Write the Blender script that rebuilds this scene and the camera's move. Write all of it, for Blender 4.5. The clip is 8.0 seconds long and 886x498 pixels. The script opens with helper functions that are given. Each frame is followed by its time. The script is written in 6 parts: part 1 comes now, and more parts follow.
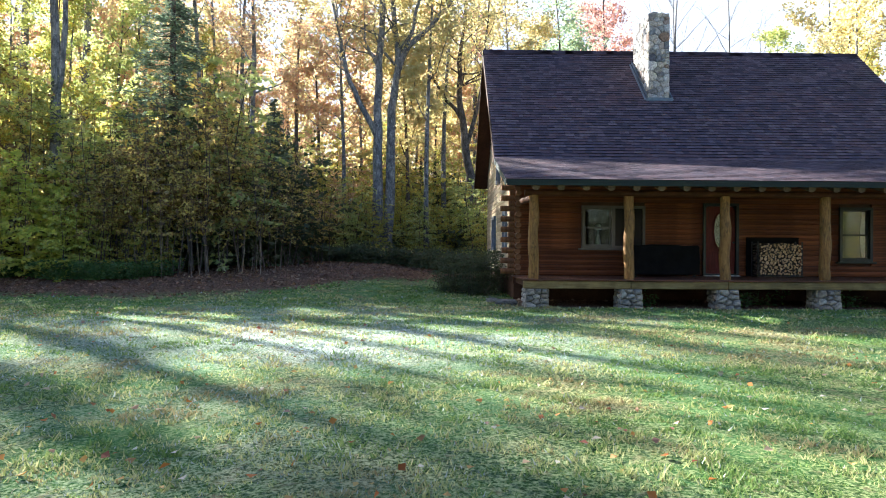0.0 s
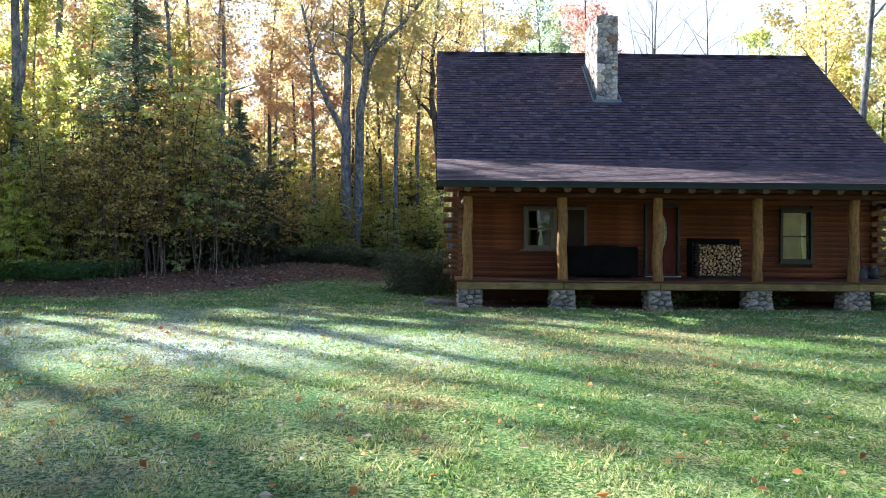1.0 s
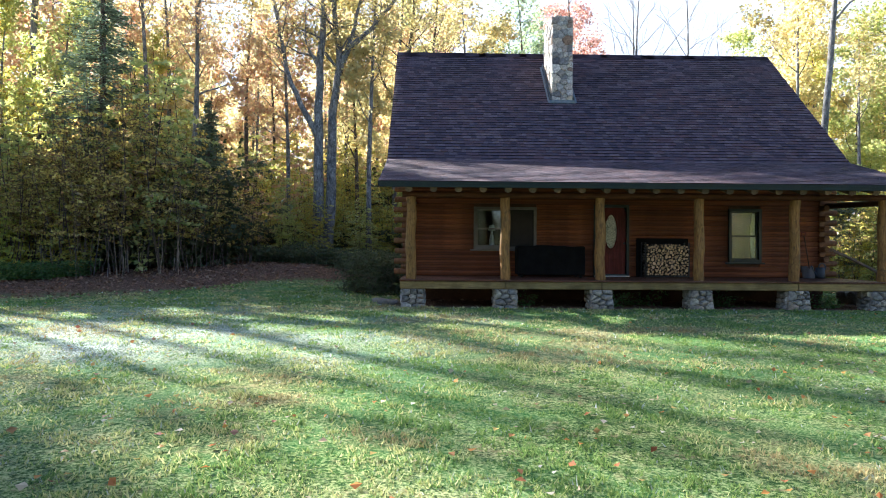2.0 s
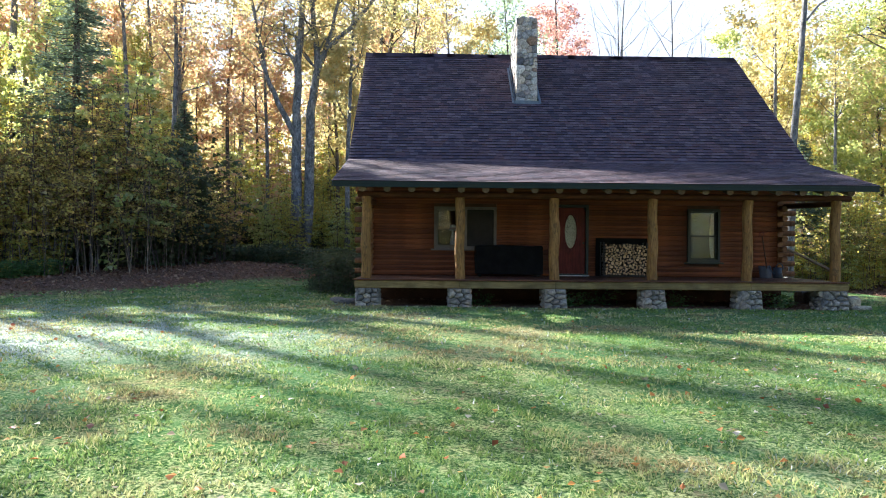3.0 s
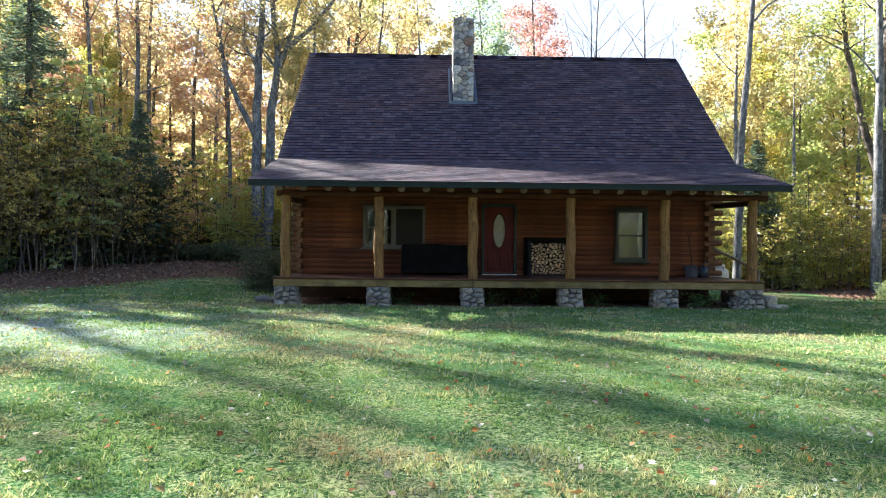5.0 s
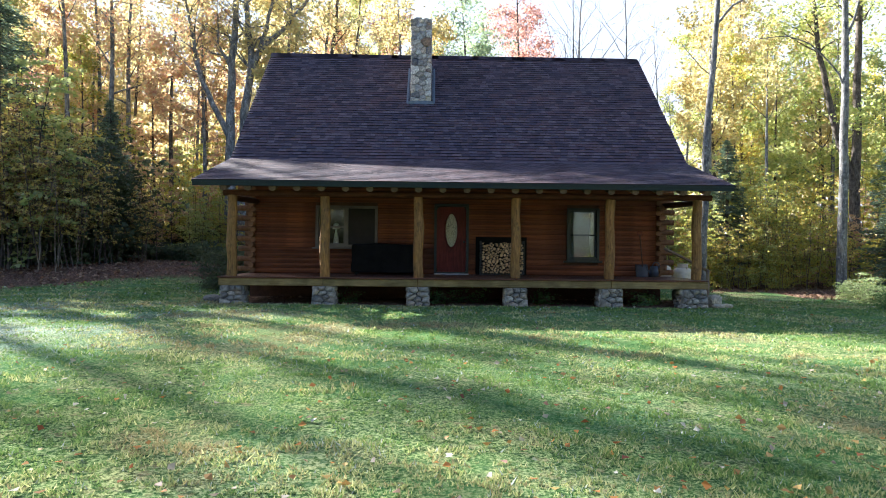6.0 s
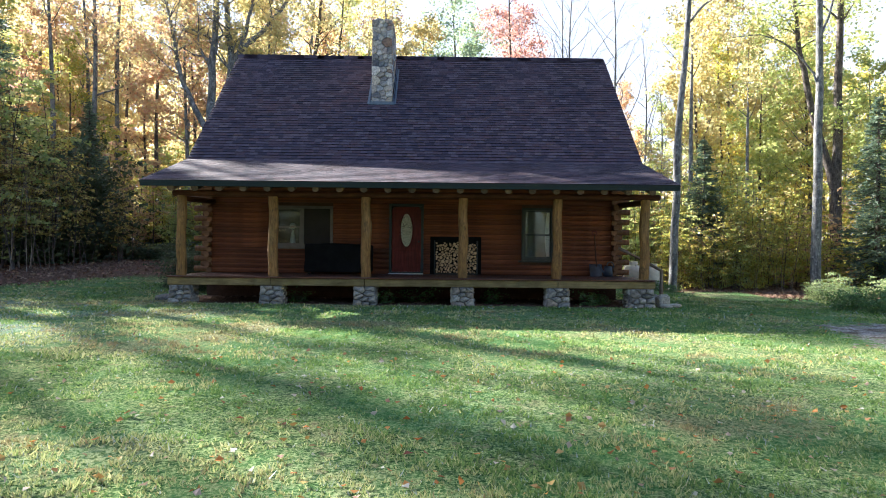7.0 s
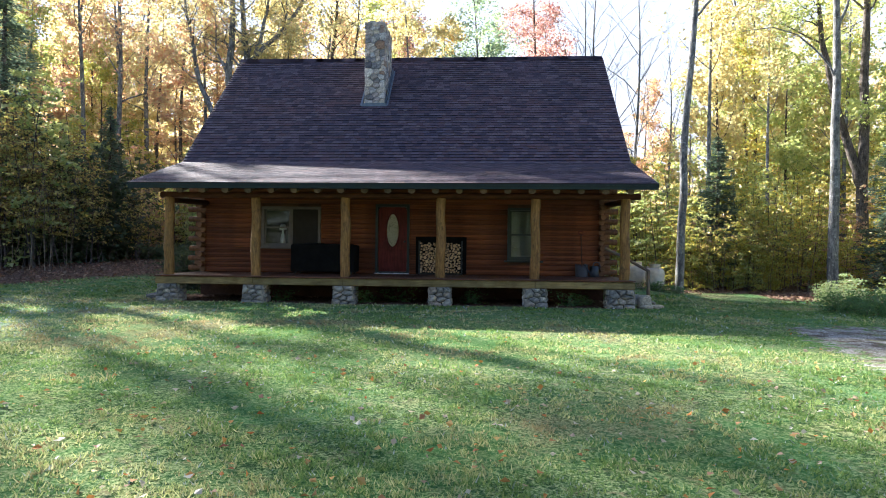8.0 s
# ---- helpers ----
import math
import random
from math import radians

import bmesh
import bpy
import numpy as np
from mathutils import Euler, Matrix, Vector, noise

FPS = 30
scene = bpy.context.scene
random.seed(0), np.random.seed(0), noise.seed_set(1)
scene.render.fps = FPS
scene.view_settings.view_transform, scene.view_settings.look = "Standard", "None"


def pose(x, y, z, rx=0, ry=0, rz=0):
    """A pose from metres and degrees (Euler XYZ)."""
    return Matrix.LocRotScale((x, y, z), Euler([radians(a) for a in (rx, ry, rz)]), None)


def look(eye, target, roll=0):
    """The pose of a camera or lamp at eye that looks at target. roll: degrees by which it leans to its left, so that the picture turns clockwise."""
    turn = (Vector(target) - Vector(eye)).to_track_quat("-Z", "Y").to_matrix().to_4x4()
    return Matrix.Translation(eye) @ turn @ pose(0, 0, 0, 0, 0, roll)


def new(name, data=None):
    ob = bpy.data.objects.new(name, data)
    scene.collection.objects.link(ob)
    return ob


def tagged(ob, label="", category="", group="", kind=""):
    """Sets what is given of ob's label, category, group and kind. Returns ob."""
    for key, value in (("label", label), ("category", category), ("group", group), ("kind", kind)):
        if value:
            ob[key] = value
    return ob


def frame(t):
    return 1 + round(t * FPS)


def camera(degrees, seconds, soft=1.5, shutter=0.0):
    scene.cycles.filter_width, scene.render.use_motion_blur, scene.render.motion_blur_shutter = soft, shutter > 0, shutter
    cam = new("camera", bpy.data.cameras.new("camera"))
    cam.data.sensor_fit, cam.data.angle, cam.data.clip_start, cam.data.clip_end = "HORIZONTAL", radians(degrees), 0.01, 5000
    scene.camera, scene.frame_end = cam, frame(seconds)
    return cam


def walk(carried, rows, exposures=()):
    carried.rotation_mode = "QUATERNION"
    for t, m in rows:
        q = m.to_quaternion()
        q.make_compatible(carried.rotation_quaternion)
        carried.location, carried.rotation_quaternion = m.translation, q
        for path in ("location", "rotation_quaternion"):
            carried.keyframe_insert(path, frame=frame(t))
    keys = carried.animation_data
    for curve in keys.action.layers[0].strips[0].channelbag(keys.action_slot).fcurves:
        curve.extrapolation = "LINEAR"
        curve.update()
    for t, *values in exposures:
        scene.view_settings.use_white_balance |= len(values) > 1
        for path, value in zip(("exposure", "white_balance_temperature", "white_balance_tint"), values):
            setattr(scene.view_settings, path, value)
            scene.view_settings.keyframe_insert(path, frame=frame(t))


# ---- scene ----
cam = camera(71.5, 8.0, 1.0)
METRES, EYE, TILT, LEAN, TURN = 10.714, 1.5, 0.0, 0.0, 0.0
ROWS = [
    (0.0, 0.0, 0.0, 0.0, -0.0, 0.05, -0.38),
    (0.5, 0.0747, -0.005, 0.0012, -0.02, 0.07, -0.39),
    (1.0, 0.1492, -0.0102, 0.0024, -0.03, 0.08, -0.42),
    (1.5, 0.2178, -0.0156, 0.0028, -0.05, 0.08, -0.4),
    (3.0, 0.3804, -0.0308, 0.002, -0.2, 0.09, -0.49),
    (3.5, 0.4257, -0.034, 0.0018, -0.22, 0.09, -0.52),
    (4.0, 0.4694, -0.0367, 0.0017, -0.25, 0.1, -0.52),
    (4.5, 0.5152, -0.0393, 0.0014, -0.27, 0.09, -0.54),
    (6.0, 0.6959, -0.0506, -0.0, -0.33, 0.12, -0.58),
    (6.5, 0.7684, -0.054, 0.0003, 0.04, 0.12, -0.58),
    (7.0, 0.8436, -0.057, 0.0006, 0.54, 0.12, -0.57),
    (7.5, 0.9206, -0.0581, 0.0009, 2.31, 0.12, -0.57),
    (8.0, 0.9979, -0.0568, 0.0012, 4.47, 0.11, -0.59),
]
walk(cam, [(t, pose(0, 0, EYE, TILT, LEAN, TURN) @ pose(METRES * x, METRES * y, METRES * z, 90 + pitch, roll, yaw)) for t, x, y, z, yaw, pitch, roll in ROWS],
     [(0.0, 2.65, 5480, 13), (4.5, 2.6, 5480, 13), (8.0, 2.58, 5480, 14)])

# ---- world, sun, exposure ----
SUN_TO = Vector((-0.783, 0.622, 0.0)).normalized()      # level direction towards the sun
SUN_UP = radians(28.0)
world = bpy.data.worlds.new("world")
scene.world = world
world.use_nodes = True
wn = world.node_tree.nodes
sky = wn.new("ShaderNodeTexSky")
sky.sky_type = "NISHITA"
sky.sun_disc = False
sky.sun_elevation = SUN_UP
sky.sun_rotation = math.atan2(SUN_TO.x, SUN_TO.y)
sky.dust_density = 1.5
sky.air_density = 1.0
sky.ozone_density = 1.0
wn["Background"].inputs["Strength"].default_value = 0.05
world.node_tree.links.new(sky.outputs["Color"], wn["Background"].inputs["Color"])
sun = new("sun", bpy.data.lights.new("sun", "SUN"))
sun.data.energy = 5.0
sun.data.angle = radians(0.8)
sun.data.color = (1.0, 0.91, 0.71)
to_sun = Vector((SUN_TO.x * math.cos(SUN_UP), SUN_TO.y * math.cos(SUN_UP), math.sin(SUN_UP)))
sun.matrix_world = look(to_sun * 50, (0, 0, 0))

# ---- small tools ----
def quick_mesh(name, verts, faces, mats=(), smooth=False, idx=None):
    """A mesh from arrays: verts n x 3, faces m x 3 or m x 4 (or a list of such)."""
    groups = faces if isinstance(faces, list) else [faces]
    groups = [np.asarray(g, dtype=np.int32) for g in groups if len(g)]
    verts = np.asarray(verts, dtype=np.float32)
    me = bpy.data.meshes.new(name)
    me.vertices.add(len(verts))
    me.vertices.foreach_set("co", verts.ravel())
    loops = np.concatenate([g.ravel() for g in groups])
    sizes = np.concatenate([np.full(len(g), g.shape[1], dtype=np.int32) for g in groups])
    starts = np.concatenate([[0], np.cumsum(sizes)[:-1]]).astype(np.int32)
    me.loops.add(len(loops))
    me.loops.foreach_set("vertex_index", loops)
    me.polygons.add(len(sizes))
    me.polygons.foreach_set("loop_start", starts)
    if idx is not None:
        me.polygons.foreach_set("material_index", np.asarray(idx, dtype=np.int32))
    me.update(calc_edges=True)
    for m in mats:
        me.materials.append(m)
    me.polygons.foreach_set("use_smooth", np.full(len(sizes), smooth, dtype=bool))
    me.validate()
    return me


def mesh_of(bm, name, mat, smooth=False):
    me = bpy.data.meshes.new(name)
    bm.normal_update()
    bm.to_mesh(me)
    bm.free()
    me.materials.append(mat)
    if smooth:
        for p in me.polygons:
            p.use_smooth = True
    return me


def part(name, data, mat, parent, label="", m=None, smooth=False):
    """Links a bmesh or a mesh as one object under a thing or a part; m is its pose in the thing's own space."""
    me = data if isinstance(data, bpy.types.Mesh) else mesh_of(data, name, mat, smooth)
    ob = new(name, me)
    ob.parent = parent
    if m is not None:
        ob.matrix_local = m
    if label:
        ob["label"] = label
    return ob


def thing(name, m, label, category, group="", kind=""):
    ob = new(name)
    ob.empty_display_size = 0.2
    ob.matrix_world = m
    return tagged(ob, label, category, group, kind)


def box(bm, x0, x1, y0, y1, z0, z1, bevel=0.0, segs=1):
    r = bmesh.ops.create_cube(bm, size=1.0, matrix=Matrix.LocRotScale(((x0 + x1) / 2, (y0 + y1) / 2, (z0 + z1) / 2), None, (x1 - x0, y1 - y0, z1 - z0)))
    if bevel:
        es = {e for v in r["verts"] for e in v.link_edges}
        bmesh.ops.bevel(bm, geom=list(es), offset=bevel, segments=segs, affect="EDGES", profile=0.5)
    return bm


def boxed(*a, **k):
    return box(bmesh.new(), *a, **k)


def tube(path, radii, sides=7, cap=True):
    """Verts and quads of a tube along a polyline."""
    path = [Vector(p) for p in path]
    vs, fs = [], []
    ref = Vector((0.3, 1, 0.1)).normalized()
    for i, p in enumerate(path):
        d = (path[min(i + 1, len(path) - 1)] - path[max(i - 1, 0)]).normalized()
        a = d.cross(ref)
        if a.length < 1e-3:
            a = d.cross(Vector((1, 0, 0)))
        a.normalize()
        b = d.cross(a)
        for k in range(sides):
            t = 2 * math.pi * k / sides
            vs.append(p + (a * math.cos(t) + b * math.sin(t)) * radii[i])
    for i in range(len(path) - 1):
        for k in range(sides):
            n = (k + 1) % sides
            fs.append((i * sides + k, i * sides + n, (i + 1) * sides + n, (i + 1) * sides + k))
    return vs, fs


class Shape:
    """Gathers verts and quads from many tubes."""
    def __init__(self):
        self.v, self.f = [], []

    def add(self, vs, fs):
        n = len(self.v)
        self.v.extend([tuple(p) for p in vs])
        self.f.extend([tuple(i + n for i in f) for f in fs])

    def tube(self, path, radii, sides=7):
        self.add(*tube(path, radii, sides))


def hash2(x, y):
    return noise.noise(Vector((x, y, 3.7)))


def smooth01(a, b, v):
    t = min(1.0, max(0.0, (v - a) / (b - a)))
    return t * t * (3 - 2 * t)


def ground_z(x, y):
    z = 0.17 - 0.016 * min(max(x, -6), 12) * (1 - smooth01(9, 14, y)) - 0.055 * smooth01(9, 14, y)
    left = smooth01(1.5, -3.5, x)
    z += left * (0.1 * max(0.0, min(y, 24) - 17.3) + 0.04 * max(0.0, min(y, 60) - 24))
    z += (1 - left) * 0.075 * max(0.0, min(y, 60) - 22.5) * (1 - 0.8 * smooth01(6, 18, x))
    z -= 0.26 * smooth01(16, 19, x) * smooth01(13.5, 21, y)
    z += 0.035 * hash2(x * 0.25, y * 0.25) + 0.012 * hash2(x * 1.1, y * 1.1)
    return z


# ---- materials ----
class Mat:
    """A Principled material with a few short ways to add nodes."""
    def __init__(self, name, rough=0.7, metal=0.0, spec=0.5):
        self.m = bpy.data.materials.new(name)
        self.m.use_nodes = True
        self.n, self.l = self.m.node_tree.nodes, self.m.node_tree.links
        self.b = self.n["Principled BSDF"]
        self.b.inputs["Roughness"].default_value = rough
        self.b.inputs["Metallic"].default_value = metal
        self.b.inputs["Specular IOR Level"].default_value = spec
        self.co = self.n.new("ShaderNodeTexCoord")

    def node(self, kind, **v):
        n = self.n.new(kind)
        for k, val in v.items():
            n.inputs[k.replace("_", " ")].default_value = val
        return n

    def coord(self, which="Object", scale=(1, 1, 1)):
        mp = self.n.new("ShaderNodeMapping")
        mp.inputs["Scale"].default_value = scale
        self.l.new(self.co.outputs[which], mp.inputs["Vector"])
        return mp.outputs[0]

    def noise(self, vec, scale, detail=4.0, rough=0.6, dist=0.0):
        n = self.node("ShaderNodeTexNoise", Scale=scale, Detail=detail, Roughness=rough, Distortion=dist)
        self.l.new(vec, n.inputs["Vector"])
        return n.outputs["Fac"]

    def ramp(self, fac, stops):
        r = self.n.new("ShaderNodeValToRGB")
        e = r.color_ramp.elements
        while len(e) < len(stops):
            e.new(0.5)
        for el, (p, c) in zip(e, stops):
            el.position, el.color = p, (*c, 1) if len(c) == 3 else c
        self.l.new(fac, r.inputs[0])
        return r.outputs[0]

    def mix(self, fac, a, b, mode="MIX"):
        m = self.n.new("ShaderNodeMix")
        m.data_type, m.blend_type = "RGBA", mode
        for i, v in ((0, fac), (6, a), (7, b)):
            if isinstance(v, (int, float)):
                m.inputs[i].default_value = v
            elif isinstance(v, tuple):
                m.inputs[i].default_value = (*v, 1)
            else:
                self.l.new(v, m.inputs[i])
        return m.outputs[2]

    def color(self, sock):
        self.l.new(sock, self.b.inputs["Base Color"])
        return self

    def bump(self, sock, strength=0.4, distance=0.01):
        b = self.node("ShaderNodeBump", Strength=strength, Distance=distance)
        self.l.new(sock, b.inputs["Height"])
        self.l.new(b.outputs[0], self.b.inputs["Normal"])
        return self

    def rand(self):
        return self.n.new("ShaderNodeObjectInfo").outputs["Random"]

    def island(self):
        return self.n.new("ShaderNodeNewGeometry").outputs["Random Per Island"]

    def attr(self, name):
        a = self.n.new("ShaderNodeAttribute")
        a.attribute_name = name
        return a.outputs["Fac"]


def wood(name, dark, light, axis=0, rough=0.65, per_piece=0.5, fine=1.0, spec=0.2, stain=0.6):
    m = Mat(name, rough, 0.0, spec)
    sc = [9, 9, 9]
    sc[axis] = 0.7
    v = m.coord("Object", tuple(s * fine for s in sc))
    grain = m.noise(v, 3.0, 6, 0.65, 0.6)
    blot = m.noise(m.coord("Object", (1, 1, 1)), 2.3, 3)
    c = m.ramp(grain, [(0.3, dark), (0.7, light)])
    c = m.mix(stain, c, m.ramp(blot, [(0.36, (0.42, 0.4, 0.38)), (0.62, (1.05, 1.05, 1.05))]), "MULTIPLY")
    if per_piece:
        c = m.mix(per_piece, c, m.ramp(m.rand(), [(0, (0.6, 0.55, 0.5)), (0.5, (1, 0.97, 0.93)), (1, (1.25, 1.1, 1.0))]), "MULTIPLY")
    return m.color(c).bump(grain, 0.35, 0.008).m


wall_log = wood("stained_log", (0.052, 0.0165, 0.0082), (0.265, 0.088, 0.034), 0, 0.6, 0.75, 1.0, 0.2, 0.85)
# plate log toned darker than the wall logs, for the eave's shade
plate_wood = wood("shade_toned_plate_log", (0.05, 0.018, 0.009), (0.11, 0.044, 0.02), 0, 0.6)
# gable logs: weathered, and lightened in colour for the sun on that end
wall_log_side = wood("sunlit_weathered_log", (0.42, 0.33, 0.2), (0.68, 0.57, 0.4), 1, 0.7)
log_end = wood("log_end", (0.12, 0.05, 0.025), (0.3, 0.16, 0.08), 0, 0.7)


def make_post():
    m = Mat("peeled_post", 0.6, 0.0, 0.2)
    v = m.coord("Object")
    grain = m.noise(m.coord("Object", (14, 14, 1.2)), 2.5, 6, 0.65, 0.8)
    knots = m.noise(m.coord("Object", (5, 5, 3)), 2.2, 4, 0.7)
    c = m.ramp(grain, [(0.3, (0.1, 0.046, 0.016)), (0.7, (0.37, 0.21, 0.07))])
    c = m.mix(m.ramp(knots, [(0.52, (0, 0, 0)), (0.68, (0.75, 0.75, 0.75))]), c, (0.07, 0.045, 0.02))
    c = m.mix(0.5, c, m.ramp(m.noise(v, 1.6, 3), [(0.3, (0.7, 0.72, 0.6)), (0.7, (1.15, 1.05, 1.0))]), "MULTIPLY")
    return m.color(c).bump(knots, 0.5, 0.02).m


post_wood = make_post()
beam_wood = wood("greenish_beam", (0.16, 0.115, 0.045), (0.33, 0.26, 0.12), 0, 0.7)
deck_wood = wood("red_deck", (0.08, 0.035, 0.025), (0.16, 0.075, 0.05), 0, 0.45)
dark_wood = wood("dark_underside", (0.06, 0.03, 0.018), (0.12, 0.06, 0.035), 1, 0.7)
# soffit colour lowered to deepen the shade under the porch roof
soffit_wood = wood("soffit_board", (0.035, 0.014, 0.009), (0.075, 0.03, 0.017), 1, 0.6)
door_wood = wood("mahogany_door", (0.08, 0.012, 0.01), (0.17, 0.03, 0.022), 2, 0.55, 0.0)
grey_wood = wood("weathered_rail", (0.16, 0.12, 0.09), (0.3, 0.23, 0.17), 0, 0.75)


def make_shingle():
    m = Mat("dark_shingle", 0.85, 0.0, 0.3)
    v = m.coord("Object")
    g = m.noise(v, 75, 4, 0.7)
    big = m.noise(m.coord("Object", (0.35, 1, 1)), 0.8, 4)
    c = m.ramp(m.island(), [(0, (0.048, 0.036, 0.049)), (0.3, (0.072, 0.056, 0.074)), (0.55, (0.092, 0.057, 0.066)), (0.8, (0.104, 0.079, 0.093)), (1, (0.135, 0.105, 0.116))])
    c = m.mix(0.8, c, m.ramp(big, [(0.35, (0.8, 0.82, 0.92)), (0.65, (1.18, 1.02, 0.98))]), "MULTIPLY")
    c = m.mix(0.6, c, m.ramp(g, [(0.4, (0.55, 0.55, 0.55)), (0.6, (1.45, 1.45, 1.45))]), "MULTIPLY")
    return m.color(c).bump(g, 0.5, 0.006).m


shingle = make_shingle()
shingle_edge = Mat("cut_shingle_edge", 0.95, 0.0, 0.1).m
shingle_edge.node_tree.nodes["Principled BSDF"].inputs["Base Color"].default_value = (0.016, 0.013, 0.015, 1)


def make_stone(name, cols, scale=9):
    m = Mat(name, 0.85)
    v = m.coord("Object")
    g = m.noise(v, scale, 6, 0.7)
    f = m.noise(v, scale * 7, 3)
    c = m.ramp(m.rand(), [(i / (len(cols) - 1), c) for i, c in enumerate(cols)])
    c = m.mix(0.9, c, m.ramp(g, [(0.36, (0.4, 0.39, 0.37)), (0.62, (1.35, 1.32, 1.27))]), "MULTIPLY")
    c = m.mix(0.4, c, m.ramp(f, [(0.35, (0.6, 0.6, 0.6)), (0.65, (1.3, 1.3, 1.3))]), "MULTIPLY")
    return m.color(c).bump(g, 0.8, 0.03).m


field_stone = make_stone("field_stone", [(0.2, 0.185, 0.165), (0.34, 0.315, 0.28), (0.16, 0.15, 0.14), (0.44, 0.41, 0.36), (0.26, 0.22, 0.18)], 12)
chimney_stone = make_stone("chimney_stone", [(0.2, 0.2, 0.21), (0.54, 0.53, 0.52), (0.11, 0.11, 0.13), (0.68, 0.66, 0.63), (0.26, 0.17, 0.12), (0.4, 0.4, 0.41), (0.13, 0.12, 0.12), (0.6, 0.54, 0.45), (0.33, 0.31, 0.3)], 14)
tan_stone = make_stone("tan_stone", [(0.5, 0.44, 0.34), (0.56, 0.5, 0.4)])
mortar = make_stone("mortar", [(0.3, 0.295, 0.285), (0.33, 0.325, 0.315)], 20)


def plain(name, col, rough=0.6, metal=0.0, var=0.25, scale=6, bump=0.1):
    m = Mat(name, rough, metal)
    g = m.noise(m.coord("Object"), scale, 5)
    c = m.mix(1.0, col, m.ramp(g, [(0.3, (1 - var,) * 3), (0.7, (1 + var,) * 3)]), "MULTIPLY")
    return m.color(c).bump(m.noise(m.coord("Object"), scale * 12, 3), bump, 0.004).m


green_trim = plain("dark_green_metal", (0.005, 0.014, 0.0115), 0.75)
# rafter colour also lowered, for the shade beneath the eave
rafter_wood = wood("rafter_log", (0.09, 0.06, 0.04), (0.22, 0.16, 0.11), 1, 0.75)
black_frame = plain("black_green_frame", (0.012, 0.017, 0.014), 0.5)
brown_frame = plain("brown_window_frame", (0.12, 0.095, 0.08), 0.5)
grey_frame = plain("blue_grey_frame", (0.13, 0.15, 0.19), 0.5)
flashing = plain("lead_flashing", (0.13, 0.16, 0.19), 0.5, 0.3)
black_cover = plain("black_cover", (0.009, 0.0085, 0.0085), 1.0, 0, 0.4, 3, 0.4)
black_cover.node_tree.nodes["Principled BSDF"].inputs["Specular IOR Level"].default_value = 0.08
sash_sheet_brown = plain("dark_sash_sheet", (0.022, 0.017, 0.015), 0.9, 0, 0.3, 3)
black_iron = plain("black_iron", (0.01, 0.01, 0.01), 0.5)
tan_paint = plain("tan_tank_paint", (0.58, 0.5, 0.41), 0.55, 0, 0.2)
grey_plastic = plain("grey_plastic", (0.045, 0.042, 0.05), 0.7)
blue_plastic = plain("blue_grey_plastic", (0.04, 0.05, 0.07), 0.6)
# near-black lining: the rooms' darkness is put into its colour
inside_dark = plain("dark_room_lining", (0.035, 0.028, 0.022), 0.8)
soil = plain("dark_soil", (0.045, 0.035, 0.025), 0.95, 0, 0.4, 3, 0.6)
pier_core = plain("dark_pier_core", (0.07, 0.065, 0.06), 0.95)
curtain_cloth = plain("pale_curtain", (0.62, 0.62, 0.56), 0.9, 0, 0.1)
blind_cloth = plain("reflection_toned_blind", (0.13, 0.135, 0.1), 0.9, 0, 0.25, 2)
cream_metal = plain("white_metal", (0.6, 0.6, 0.58), 0.4)


def make_glass(name, tint=(0.9, 0.95, 0.93)):
    m = Mat(name, 0.02)
    m.b.inputs["Base Color"].default_value = (*tint, 1)
    m.b.inputs["Transmission Weight"].default_value = 1.0
    m.b.inputs["IOR"].default_value = 1.5
    return m.m


glass = make_glass("window_glass")


def make_etched():
    m = Mat("leaded_glass", 0.25)
    v = m.node("ShaderNodeTexVoronoi", Scale=24.0)
    v.feature = "DISTANCE_TO_EDGE"
    m.l.new(m.coord("Object", (1, 1, 0.6)), v.inputs["Vector"])
    m.color(m.ramp(v.outputs["Distance"], [(0.03, (0.12, 0.11, 0.08)), (0.08, (0.42, 0.4, 0.3))]))
    return m.m


etched_glass = make_etched()


def make_bark(name, dark, light, lichen=0.5):
    m = Mat(name, 0.9, 0.0, 0.15)
    g = m.noise(m.coord("Object", (7, 7, 1.2)), 2.2, 7, 0.7, 1.0)
    mid = m.noise(m.coord("Object", (1, 1, 0.55)), 5.0, 5, 0.7)
    big = m.noise(m.coord("Object"), 1.1, 4)
    c = m.ramp(g, [(0.35, dark), (0.65, light)])
    c = m.mix(0.8, c, m.ramp(mid, [(0.4, (0.45, 0.45, 0.46)), (0.6, (1.3, 1.28, 1.25))]), "MULTIPLY")
    c = m.mix(0.6, c, m.ramp(big, [(0.35, (0.55, 0.55, 0.57)), (0.65, (1.2, 1.2, 1.2))]), "MULTIPLY")
    spots = m.ramp(m.noise(m.coord("Object"), 8.0, 3, 0.6), [(0.58, (0, 0, 0)), (0.66, (lichen, lichen, lichen))])
    c = m.mix(spots, c, tuple(min(0.5, 1.7 * v) for v in light))
    return m.color(c).bump(g, 0.8, 0.03).m


bark_grey = make_bark("grey_bark", (0.1, 0.098, 0.1), (0.32, 0.31, 0.3))
bark_dark = make_bark("dark_bark", (0.06, 0.048, 0.043), (0.21, 0.175, 0.15), 0.3)
bark_pale = make_bark("pale_stem_bark", (0.14, 0.11, 0.08), (0.34, 0.28, 0.21))


